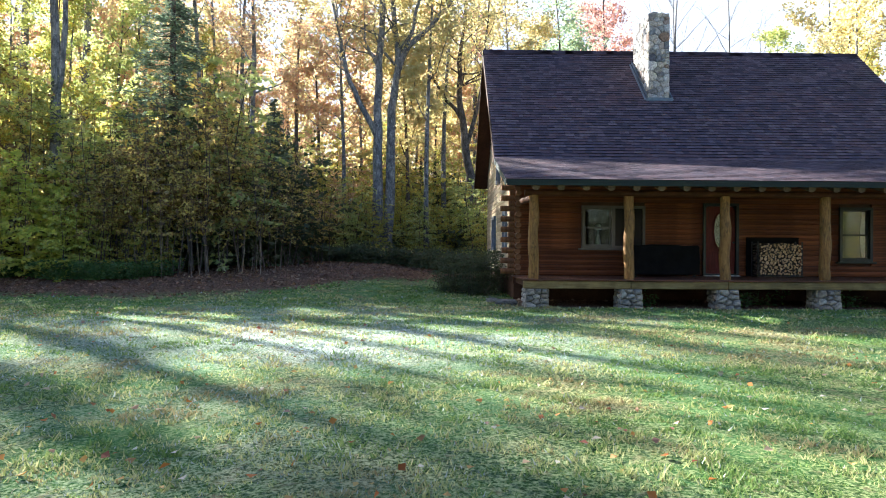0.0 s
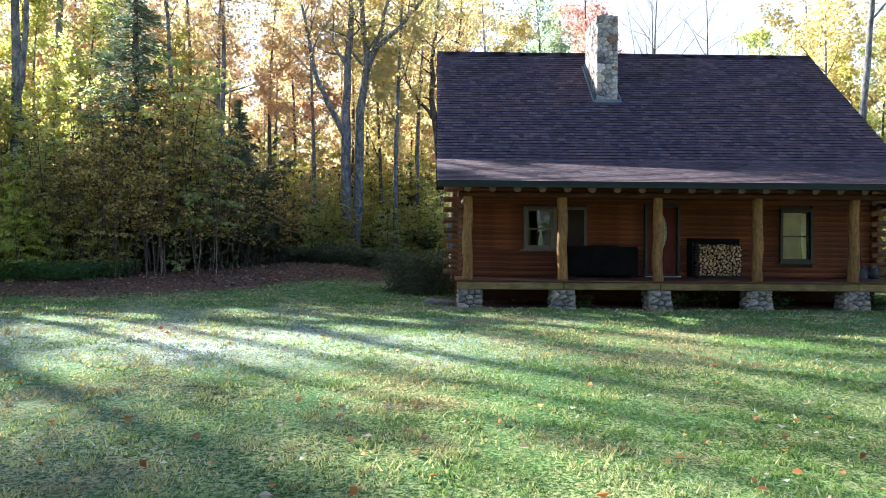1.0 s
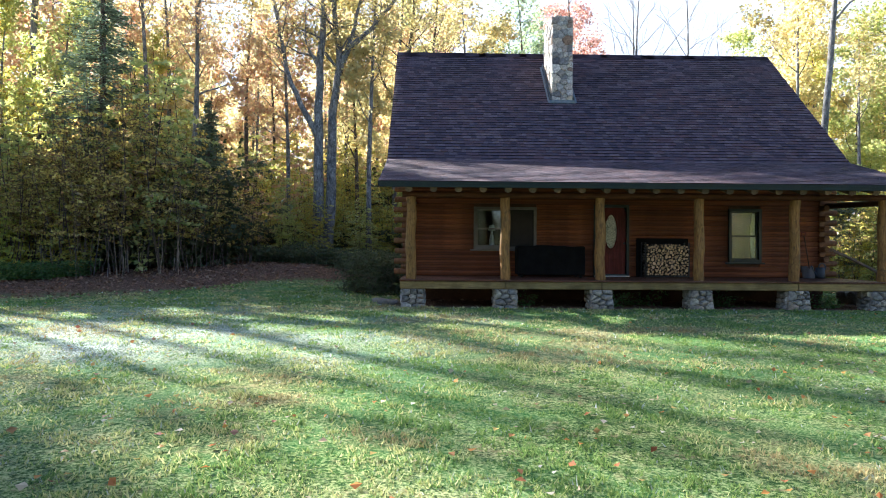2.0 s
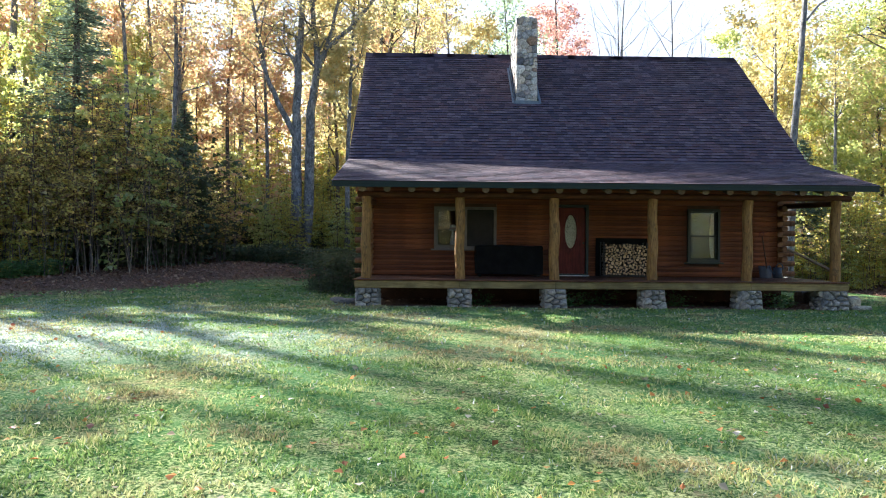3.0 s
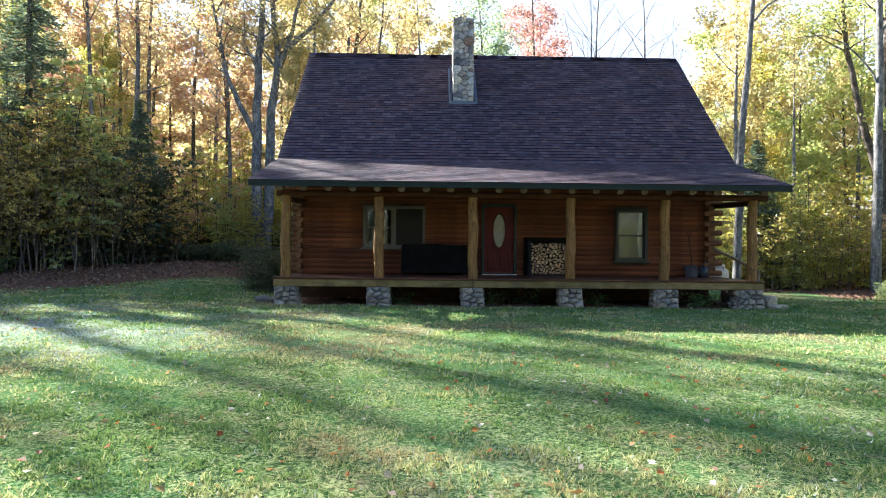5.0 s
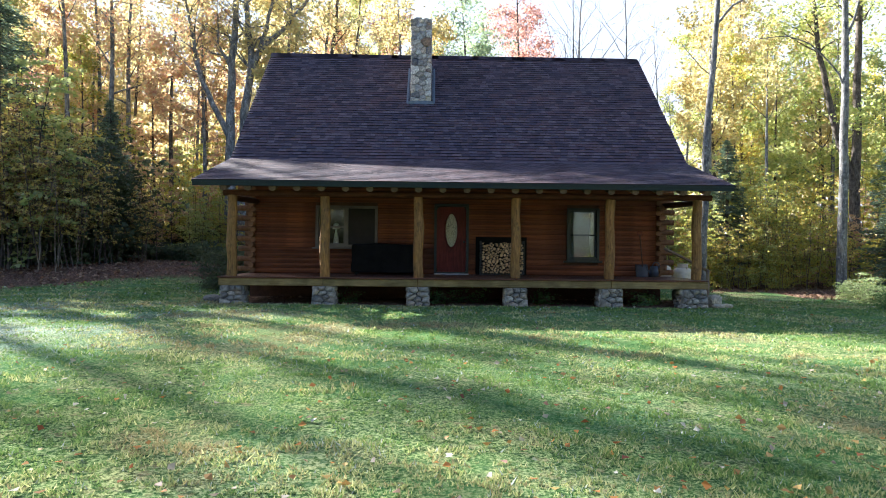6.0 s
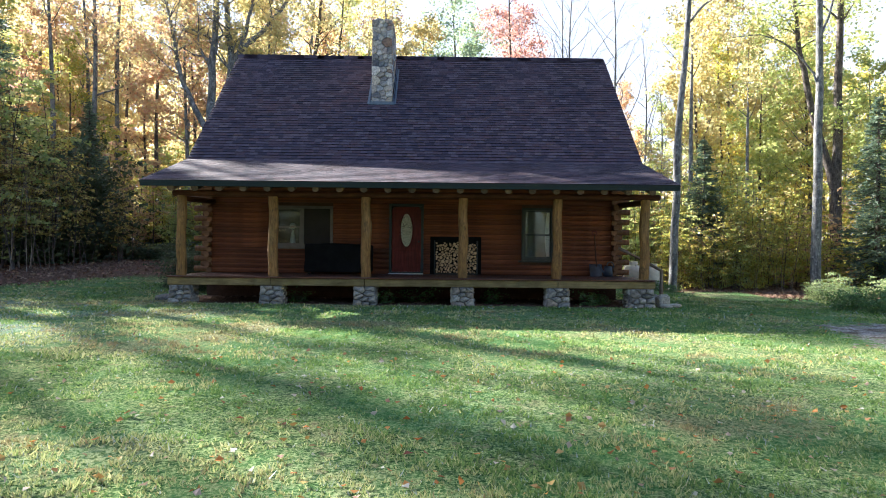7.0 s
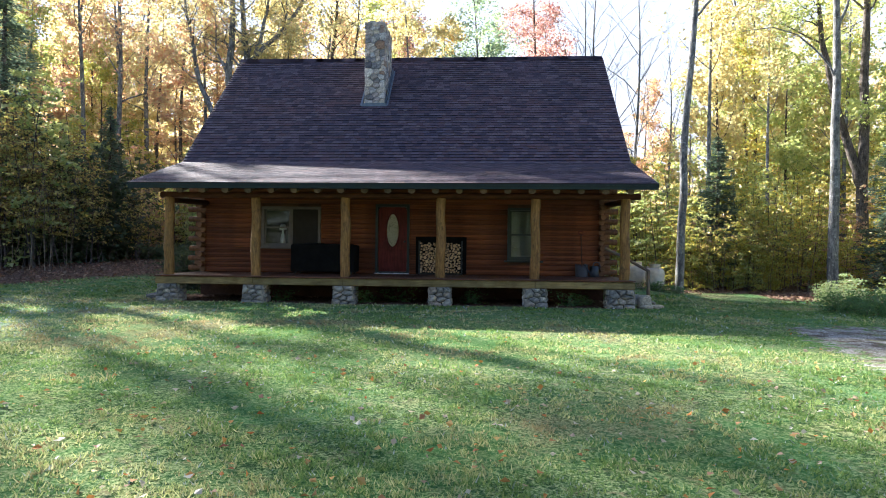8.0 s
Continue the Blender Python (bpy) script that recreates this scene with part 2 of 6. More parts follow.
def make_leaf(name, cols, trans=0.5, gloss=0.03):
    m = Mat(name, 0.5)
    n, l = m.n, m.l
    n.remove(m.b)
    c = m.ramp(m.island(), [(i / (len(cols) - 1), c) for i, c in enumerate(cols)])
    c = m.mix(0.5, c, m.ramp(m.rand(), [(0, (0.75, 0.8, 0.75)), (1, (1.2, 1.15, 1.1))]), "MULTIPLY")
    d, t, g = n.new("ShaderNodeBsdfDiffuse"), n.new("ShaderNodeBsdfTranslucent"), n.new("ShaderNodeBsdfGlossy")
    g.inputs["Roughness"].default_value = 0.45
    l.new(c, d.inputs["Color"])
    l.new(c, t.inputs["Color"])
    a, b = n.new("ShaderNodeMixShader"), n.new("ShaderNodeMixShader")
    a.inputs[0].default_value, b.inputs[0].default_value = trans, gloss
    l.new(d.outputs[0], a.inputs[1]), l.new(t.outputs[0], a.inputs[2])
    l.new(a.outputs[0], b.inputs[1]), l.new(g.outputs[0], b.inputs[2])
    l.new(b.outputs[0], n["Material Output"].inputs["Surface"])
    return m.m


LEAF = {
    "yellow": make_leaf("yellow_leaves", [(0.60, 0.45, 0.18), (0.69, 0.56, 0.27), (0.67, 0.60, 0.32), (0.52, 0.49, 0.21)], 0.64),
    "lime": make_leaf("yellow_green_leaves", [(0.47, 0.51, 0.15), (0.64, 0.63, 0.23), (0.31, 0.41, 0.12), (0.69, 0.67, 0.35)], 0.64),
    "gold": make_leaf("golden_olive_leaves", [(0.57, 0.44, 0.08), (0.67, 0.59, 0.13), (0.39, 0.44, 0.10), (0.53, 0.35, 0.08), (0.32, 0.43, 0.12), (0.74, 0.69, 0.23)], 0.66),
    "orange": make_leaf("orange_leaves", [(0.61, 0.32, 0.19), (0.67, 0.47, 0.25), (0.69, 0.56, 0.34), (0.56, 0.28, 0.21)], 0.64),
    "red": make_leaf("red_leaves", [(0.46, 0.24, 0.2), (0.54, 0.34, 0.28), (0.42, 0.2, 0.17), (0.6, 0.45, 0.37)], 0.6),
    "pale_green": make_leaf("pale_green_leaves", [(0.24, 0.34, 0.2), (0.34, 0.44, 0.26), (0.28, 0.38, 0.24), (0.42, 0.48, 0.28)], 0.6),
    "green": make_leaf("green_leaves", [(0.08, 0.17, 0.05), (0.14, 0.24, 0.07), (0.1, 0.2, 0.08), (0.2, 0.26, 0.08)]),
    "olive": make_leaf("brown_olive_leaves", [(0.21, 0.13, 0.06), (0.32, 0.22, 0.08), (0.85, 0.74, 0.20), (0.26, 0.22, 0.06), (0.85, 0.67, 0.17), (0.30, 0.18, 0.08), (0.19, 0.12, 0.06), (0.78, 0.65, 0.18), (0.62, 0.61, 0.17)], 0.62, 0.05),
    "spring": make_leaf("bright_green_leaves", [(0.41, 0.53, 0.10), (0.70, 0.69, 0.14), (0.52, 0.60, 0.12), (0.85, 0.76, 0.17), (0.35, 0.46, 0.10)], 0.62, 0.05),
    "spruce": make_leaf("spruce_needles", [(0.1, 0.15, 0.1), (0.17, 0.23, 0.15), (0.25, 0.31, 0.21)], 0.4, 0.05),
    "weed": make_leaf("pale_weeds", [(0.36, 0.46, 0.18), (0.5, 0.56, 0.28), (0.26, 0.36, 0.13), (0.62, 0.62, 0.38)]),
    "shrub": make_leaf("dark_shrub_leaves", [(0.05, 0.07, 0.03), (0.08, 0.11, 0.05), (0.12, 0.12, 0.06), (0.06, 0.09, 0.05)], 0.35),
    "fallen": make_leaf("fallen_leaves", [(0.42, 0.13, 0.035), (0.5, 0.24, 0.06), (0.28, 0.1, 0.04), (0.5, 0.36, 0.12), (0.24, 0.07, 0.04), (0.6, 0.56, 0.48), (0.3, 0.16, 0.09), (0.5, 0.42, 0.3)], 0.15),
    "litter": make_leaf("litter_leaves", [(0.2, 0.1, 0.07), (0.29, 0.17, 0.11), (0.16, 0.085, 0.06), (0.38, 0.26, 0.17)], 0.1),
}


def make_ground():
    m = Mat("lawn_and_earth", 1.0, 0, 0.0)
    v = m.coord("Object")
    fine, mid, big = m.noise(v, 38, 5, 0.75), m.noise(v, 6, 5, 0.7), m.noise(v, 0.55, 4)
    clump, patch = m.noise(v, 13, 5, 0.75), m.noise(v, 1.7, 5, 0.7)
    grass = m.ramp(fine, [(0.41, (0.035, 0.075, 0.022)), (0.5, (0.14, 0.22, 0.065)), (0.58, (0.34, 0.39, 0.16))])
    grass = m.mix(m.attr("dry"), grass, m.ramp(fine, [(0.42, (0.11, 0.075, 0.04)), (0.58, (0.44, 0.34, 0.19))]))
    grass = m.mix(m.ramp(patch, [(0.5, (0, 0, 0)), (0.62, (0.5, 0.5, 0.5))]), grass, m.ramp(fine, [(0.42, (0.1, 0.1, 0.04)), (0.56, (0.5, 0.47, 0.22))]))
    grass = m.mix(m.ramp(mid, [(0.54, (0, 0, 0)), (0.66, (0.6, 0.6, 0.6))]), grass, (0.3, 0.22, 0.13))
    grass = m.mix(m.ramp(clump, [(0.4, (0.85, 0.85, 0.85)), (0.49, (0, 0, 0))]), grass, (0.022, 0.06, 0.018))
    grass = m.mix(m.ramp(big, [(0.45, (0, 0, 0)), (0.6, (0.45, 0.45, 0.45))]), grass, (0.06, 0.19, 0.05))
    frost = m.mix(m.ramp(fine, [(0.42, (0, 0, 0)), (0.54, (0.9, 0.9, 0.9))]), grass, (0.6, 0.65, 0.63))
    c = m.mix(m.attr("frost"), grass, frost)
    lit = m.ramp(m.noise(v, 22, 5, 0.75), [(0.38, (0.045, 0.028, 0.02)), (0.5, (0.14, 0.085, 0.06)), (0.6, (0.26, 0.17, 0.12))])
    c = m.mix(m.attr("litter"), c, lit)
    grav = m.ramp(m.noise(v, 30, 5, 0.75), [(0.38, (0.12, 0.11, 0.1)), (0.5, (0.33, 0.31, 0.285)), (0.62, (0.58, 0.56, 0.52))])
    grav = m.mix(m.ramp(m.noise(v, 2.6, 5, 0.7), [(0.44, (0, 0, 0)), (0.58, (0.85, 0.85, 0.85))]), grav, m.ramp(m.noise(v, 24, 4, 0.7), [(0.4, (0.05, 0.035, 0.025)), (0.6, (0.2, 0.15, 0.1))]))
    worn = m.n.new("ShaderNodeMath")
    worn.operation = "MULTIPLY_ADD"
    m.l.new(m.ramp(m.noise(v, 5.5, 5, 0.7), [(0.42, (0, 0, 0)), (0.6, (1, 1, 1))]), worn.inputs[0])
    worn.inputs[1].default_value = -0.75
    m.l.new(m.attr("gravel"), worn.inputs[2])
    c = m.mix(m.ramp(worn.outputs[0], [(0.1, (0, 0, 0)), (0.4, (1, 1, 1))]), c, grav)
    return m.color(c).bump(m.mix(0.5, fine, clump), 1.0, 0.05).m


ground_mat = make_ground()


blade_green = make_leaf("green_grass", [(0.1, 0.185, 0.055), (0.18, 0.285, 0.085), (0.29, 0.365, 0.12), (0.12, 0.215, 0.065)], 0.4, 0.0)
blade_light = make_leaf("light_grass", [(0.3, 0.36, 0.125), (0.46, 0.475, 0.205), (0.58, 0.55, 0.295), (0.19, 0.265, 0.085)], 0.4, 0.0)
blade_dry = make_leaf("dry_grass", [(0.28, 0.21, 0.11), (0.44, 0.36, 0.19), (0.22, 0.22, 0.09), (0.5, 0.44, 0.25)], 0.3, 0.0)
frost_blade = make_leaf("frosted_blades", [(0.2, 0.25, 0.19), (0.36, 0.4, 0.36), (0.5, 0.53, 0.5), (0.16, 0.2, 0.13)], 0.3, 0.08)


# ---- the ground ----
def tone_at(x, y):
    """How the turf varies: deep green below 0, yellow-green above, dry and tan past 0.5."""
    return hash2(x * 0.5, y * 0.7) + 0.75 * hash2(x * 1.6 + 7, y * 2.2) - 0.1 * smooth01(3, 10, x)


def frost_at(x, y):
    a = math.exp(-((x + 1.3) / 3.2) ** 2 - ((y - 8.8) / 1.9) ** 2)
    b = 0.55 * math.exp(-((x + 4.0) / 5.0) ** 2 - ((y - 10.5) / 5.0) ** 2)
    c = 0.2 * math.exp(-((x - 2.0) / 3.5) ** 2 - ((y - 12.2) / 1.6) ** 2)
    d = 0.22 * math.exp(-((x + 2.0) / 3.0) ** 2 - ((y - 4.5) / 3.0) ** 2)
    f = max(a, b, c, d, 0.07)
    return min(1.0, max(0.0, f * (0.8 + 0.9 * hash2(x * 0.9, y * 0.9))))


def litter_at(x, y):
    edge = 17.6 + 1.2 * hash2(x * 0.3, 5) + 6.5 * smooth01(-6.5, 1.5, x)
    if x > 5:
        edge = 25.0 + 1.0 * hash2(x * 0.3, 5) + (0 if x < 21 else -3.0)
    a = smooth01(edge - 0.8, edge + 0.9, y + 0.6 * hash2(x * 1.3, y * 1.3))
    side = smooth01(-14.5, -17.0, x + hash2(x, y)) if x < 0 else 0.0
    back = smooth01(-14, -17, y)
    right = smooth01(34, 37, x)
    under = smooth01(14.75, 15.05, y) * smooth01(17.6, 17.3, y) * smooth01(1.5, 2.0, x) * smooth01(14.7, 14.2, x) if 14 < y < 18 else 0.0
    return max(a, side, back, right, under)


def gravel_at(x, y):
    """A worn wheel track that fades into the grass, and a straw-brown path past the cabin's end."""
    wob = 0.9 * hash2(x * 0.8, y * 0.8) + 0.7 * hash2(x * 2.4, y * 2.4)
    track = smooth01(15.5, 16.5, x + 0.6 * wob - 0.12 * (y - 9)) * smooth01(28, 23, x) * smooth01(12.6, 11.4, y + 0.5 * wob) * 1.5
    ruts = 0.62 + 0.5 * hash2(x * 1.5 + 3, y * 0.35)
    return min(1.3, track * min(1.0, max(0.6, ruts)))


def build_ground():
    def axis(lo, a, b, hi, step):
        mid = np.arange(a, b + step, step)
        left = a - np.cumsum(step * 1.25 ** np.arange(1, 60))
        right = b + np.cumsum(step * 1.25 ** np.arange(1, 60))
        return np.concatenate([left[left > lo][::-1], mid, right[right < hi]])
    xs, ys = axis(-1200, -20, 34, 1200, 0.28), axis(-1200, -2, 32, 1200, 0.28)
    nx, ny = len(xs), len(ys)
    verts, fr, li, gr, dr = [], [], [], [], []
    for y in ys:
        for x in xs:
            verts.append((x, y, ground_z(x, y)))
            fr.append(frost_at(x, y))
            li.append(litter_at(x, y))
            gr.append(gravel_at(x, y))
            dr.append(0.62 * smooth01(0.22, 0.6, tone_at(x, y)))
    i = np.arange(nx * ny).reshape(ny, nx)
    faces = np.stack([i[:-1, :-1].ravel(), i[:-1, 1:].ravel(), i[1:, 1:].ravel(), i[1:, :-1].ravel()], 1)
    me = quick_mesh("ground", verts, faces, [ground_mat], True)
    for nm, vals in (("frost", fr), ("litter", li), ("gravel", gr), ("dry", dr)):
        at = me.attributes.new(nm, "FLOAT", "POINT")
        at.data.foreach_set("value", np.asarray(vals, dtype=np.float32))
    tagged(new("ground", me), "patchy frosted lawn running into leaf-strewn woodland floor", "ground", kind="structure")


build_ground()

# ---- the cabin ----
# u runs along the front, v into the house, z up; the middle of the porch's front posts is the origin
HOUSE = pose(8.07, 15.07, 0, 0, 0, 0.8)
cabin = thing("log_cabin", HOUSE, "stained log cabin with dark shingle roof and long front porch", "house")
EAVE_V, KINK_V, RIDGE_V, REAR_V = -0.62, 2.2, 6.6, 10.9
EAVE_Z, KINK_Z, RIDGE_Z, REAR_Z = 3.16, 4.06, 8.46, 4.16
ROOF_U = 6.6
WALL_U0, WALL_U1, WALL_V, BACK_V = -6.05, 5.9, 2.3, 10.5
FLOOR_Z, COURSE = 0.80, 0.146


def d_log_mesh(name, mat, flip=False):
    """A log of unit length along x with a bellied face towards -y and two flat beds."""
    h, prof = COURSE, []
    n = 7
    for i in range(n):
        a = math.pi * (i / (n - 1) - 0.5)
        prof.append((-0.04 - 0.012 * math.cos(a), math.sin(a) * (h / 2 - 0.004)))
    prof += [(0.02, h / 2 - 0.004), (0.02, -h / 2 + 0.004)]
    k = len(prof)
    vs = [(x, p[0], p[1]) for x in (0, 1) for p in prof]
    fs = [(i, (i + 1) % k, k + (i + 1) % k, k + i) for i in range(k)]
    bm = bmesh.new()
    bv = [bm.verts.new(v) for v in vs]
    for f in fs:
        bm.faces.new([bv[i] for i in f][::-1])
    bm.faces.new(bv[:k])
    bm.faces.new(bv[k:][::-1])
    return mesh_of(bm, name, mat)


def spans(a, b, z, holes):
    """The pieces of a..b at height z that no opening cuts."""
    out = [(a, b)]
    for h0, h1, z0, z1 in holes:
        if z0 - 0.06 < z < z1 + 0.06:
            nxt = []
            for s, e in out:
                if h1 <= s or h0 >= e:
                    nxt.append((s, e))
                else:
                    if h0 > s:
                        nxt.append((s, h0))
                    if h1 < e:
                        nxt.append((h1, e))
            out = nxt
    return [(s, e) for s, e in out if e - s > 0.05]


# openings: left, right, bottom, top
WIN_L = (-4.16, -2.38, 1.56, 2.76)
DOOR = (-0.74, 0.26, 0.80, 2.84)
WIN_R = (3.12, 4.06, 1.23, 2.76)
GABLE_WINS = [(3.5, 4.3, 1.5, 2.7), (6.9, 7.9, 1.5, 2.7), (5.6, 6.3, 3.75, 4.75)]


def wall_with_holes(a, b, z0, z1, t0, t1, holes, turned=False):
    """One slab from a to b and z0 to z1, t0 to t1 thick, with its openings cut through."""
    us = sorted({a, b, *[h[0] for h in holes], *[h[1] for h in holes]})
    zs = sorted({z0, z1, *[h[2] for h in holes], *[h[3] for h in holes]})
    bm, made = bmesh.new(), {}

    def vert(i, j, t):
        if (i, j, t) not in made:
            made[i, j, t] = bm.verts.new((t, us[i], zs[j]) if turned else (us[i], t, zs[j]))
        return made[i, j, t]

    def solid(i, j):
        if not (0 <= i < len(us) - 1 and 0 <= j < len(zs) - 1):
            return False
        u, z = (us[i] + us[i + 1]) / 2, (zs[j] + zs[j + 1]) / 2
        return not any(h[0] < u < h[1] and h[2] < z < h[3] for h in holes)

    for i in range(len(us) - 1):
        for j in range(len(zs) - 1):
            if not solid(i, j):
                continue
            c = ((i, j), (i + 1, j), (i + 1, j + 1), (i, j + 1))
            for t in (t0, t1):
                bm.faces.new([vert(*q, t) for q in c])
            for (p, q), (di, dj) in zip(zip(c, c[1:] + c[:1]), ((0, -1), (1, 0), (0, 1), (-1, 0))):
                if not solid(i + di, j + dj):
                    bm.faces.new((vert(*p, t0), vert(*q, t0), vert(*q, t1), vert(*p, t1)))
    bmesh.ops.recalc_face_normals(bm, faces=bm.faces)
    return bm


def build_walls():
    holes = [WIN_L, DOOR, WIN_R]
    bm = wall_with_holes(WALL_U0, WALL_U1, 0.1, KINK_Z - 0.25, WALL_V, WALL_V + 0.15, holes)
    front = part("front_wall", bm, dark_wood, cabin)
    me = d_log_mesh("log", wall_log)
    z, i = FLOOR_Z + COURSE / 2 + 0.01, 0
    ends = []
    while z < KINK_Z - 0.3:
        for s, e in spans(WALL_U0, WALL_U1, z, holes):
            part("log", me, None, front, m=Matrix.LocRotScale((s, WALL_V - 0.003, z), None, (e - s, 1, 1)))
        ends.append((z, i))
        z += COURSE
        i += 1
    # corner log ends: alternate courses run on past the corner
    def end_mesh(name, mat):
        bm = bmesh.new()
        bmesh.ops.create_cone(bm, cap_ends=True, segments=12, radius1=0.082, radius2=0.078, depth=1.0, matrix=pose(0, 0, 0.5))
        return mesh_of(bm, name, mat)
    em = end_mesh("log_end", log_end)
    for z, k in ends:
        ln = (0.34 if k % 2 else 0.12) + 0.05 * hash2(k * 3.3, 1)
        for u in (WALL_U0, WALL_U1):
            o = part("log_end", em, None, front, m=Matrix.LocRotScale((u + (0.09 if u < 0 else -0.09), WALL_V + 0.02, z), Euler((radians(90), 0, 0)), (1, 1, ln)))
            sgn = -1 if u < 0 else 1
            part("log_end", em, None, front, m=Matrix.LocRotScale((u - sgn * 0.02, WALL_V + 0.02, z + 0.03), Euler((0, sgn * radians(90), 0)), (1, 1, 0.5 - ln)))
    # gable walls
    for nm, u, side, wins in (("gable_wall_west", WALL_U0, -1, GABLE_WINS), ("gable_wall_east", WALL_U1, 1, [])):
        t = 0.15
        ui, uo = (u, u + t) if side < 0 else (u - t, u)
        bm = wall_with_holes(WALL_V + 0.152, BACK_V, 0.1, KINK_Z - 0.3, ui, uo, [w for w in wins if w[3] < 3.5], True)
        gw = part(nm, bm, dark_wood, cabin)
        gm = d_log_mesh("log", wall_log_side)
        z = FLOOR_Z + COURSE / 2 + 0.01
        while z < RIDGE_Z - 0.45:
            if z < KINK_Z - 0.2:
                a, b = WALL_V, BACK_V
            else:
                f = (z + 0.12 - KINK_Z) / (RIDGE_Z - KINK_Z)
                a = max(WALL_V, KINK_V + f * (RIDGE_V - KINK_V) + 0.05)
                b = min(BACK_V, 2 * RIDGE_V - KINK_V - f * (RIDGE_V - KINK_V) - 0.05)
            for s, e in spans(a, b, z, wins):
                rot = Euler((0, 0, radians(-90 if side < 0 else 90)))
                at = (u + 0.003, e, z) if side < 0 else (u - 0.003, s, z)
                part("log", gm, None, gw, m=Matrix.LocRotScale(at, rot, (e - s, 1, 1)))
            z += COURSE
        # inner gable board, closing the attic
        bm = bmesh.new()
        pts = [(KINK_V + 0.2, KINK_Z - 0.3), (2 * RIDGE_V - KINK_V - 0.2, KINK_Z - 0.3), (RIDGE_V, RIDGE_Z - 0.35)]
        lo = [bm.verts.new((ui, p[0], p[1])) for p in pts]
        hi = [bm.verts.new((uo, p[0], p[1])) for p in pts]
        bm.faces.new(lo), bm.faces.new(hi[::-1])
        for k in range(3):
            bm.faces.new((lo[k], hi[k], hi[(k + 1) % 3], lo[(k + 1) % 3]))
        part("gable_board", bm, dark_wood, gw)
    part("rear_wall", boxed(WALL_U0 + 0.15, WALL_U1 - 0.15, BACK_V - 0.15, BACK_V, 0.1, KINK_Z - 0.3), dark_wood, cabin)
    part("inner_floor", boxed(WALL_U0 + 0.15, WALL_U1 - 0.15, WALL_V + 0.15, BACK_V - 0.15, FLOOR_Z - 0.12, FLOOR_Z - 0.02), dark_wood, cabin)
    part("inner_ceiling", boxed(WALL_U0 + 0.15, WALL_U1 - 0.15, WALL_V + 0.15, BACK_V - 0.15, 3.3, 3.4), inside_dark, cabin)
    # partition added as a dark ground behind the window glass
    part("partition", boxed(WALL_U0 + 0.2, WALL_U1 - 0.2, WALL_V + 3.0, WALL_V + 3.1, FLOOR_Z, 3.3), inside_dark, cabin)


def slope_shingles(v0, z0, v1, z1, u0, u1, expose, seed, thick=0.022):
    """Rows of single tabs from the lower edge (v0, z0) to the upper (v1, z1), each lapping the one below."""
    r = np.random.default_rng(seed)
    d = Vector((0, v1 - v0, z1 - z0))
    ln = d.length
    d.normalize()
    nrm = Vector((0, -d.z, d.y))
    if nrm.z < 0:
        nrm = -nrm
    vs, fs = [], []
    rows = int(ln / expose)
    for i in range(rows + 1):
        s = i * expose
        if s > ln - 0.1:
            break
        e = min(s + expose * 1.25, ln)
        u = u0 - r.uniform(0, 0.28)
        while u < u1:
            w = r.uniform(0.13, 0.3)
            a, b = max(u, u0), min(u + w - 0.006, u1)
            u += w
            if b - a < 0.03:
                continue
            up = thick * r.uniform(1.0, 1.3)
            drop = r.choice([0, 0, 0, 0.008]) + r.uniform(-0.003, 0.003)
            lo = Vector((0, v0, z0)) + d * (s - drop if i else s)
            hi = Vector((0, v0, z0)) + d * e
            k = len(vs)
            for p, q in ((lo, 0.0), (lo, up), (hi, 0.002)):
                for x in (a, b):
                    vs.append((x, *(p + nrm * q)[1:]))
            fs += [(k, k + 1, k + 3, k + 2), (k + 2, k + 3, k + 5, k + 4)]
    return vs, fs


def roof_slab(v0, z0, v1, z1, t, u0=-ROOF_U, u1=ROOF_U):
    bm = bmesh.new()
    d = Vector((0, v1 - v0, z1 - z0)).normalized()
    nrm = Vector((0, -d.z, d.y))
    if nrm.z < 0:
        nrm = -nrm
    vs = []
    for u in (u0, u1):
        for v, z in ((v0, z0), (v1, z1)):
            for q in (0, -t):
                p = Vector((u, v, z)) + nrm * q
                vs.append(bm.verts.new(p))
    for f in ((0, 2, 6, 4), (1, 5, 7, 3), (0, 4, 5, 1), (2, 3, 7, 6), (0, 1, 3, 2), (4, 6, 7, 5)):
        bm.faces.new([vs[i] for i in f])
    bmesh.ops.recalc_face_normals(bm, faces=bm.faces)
    return bm


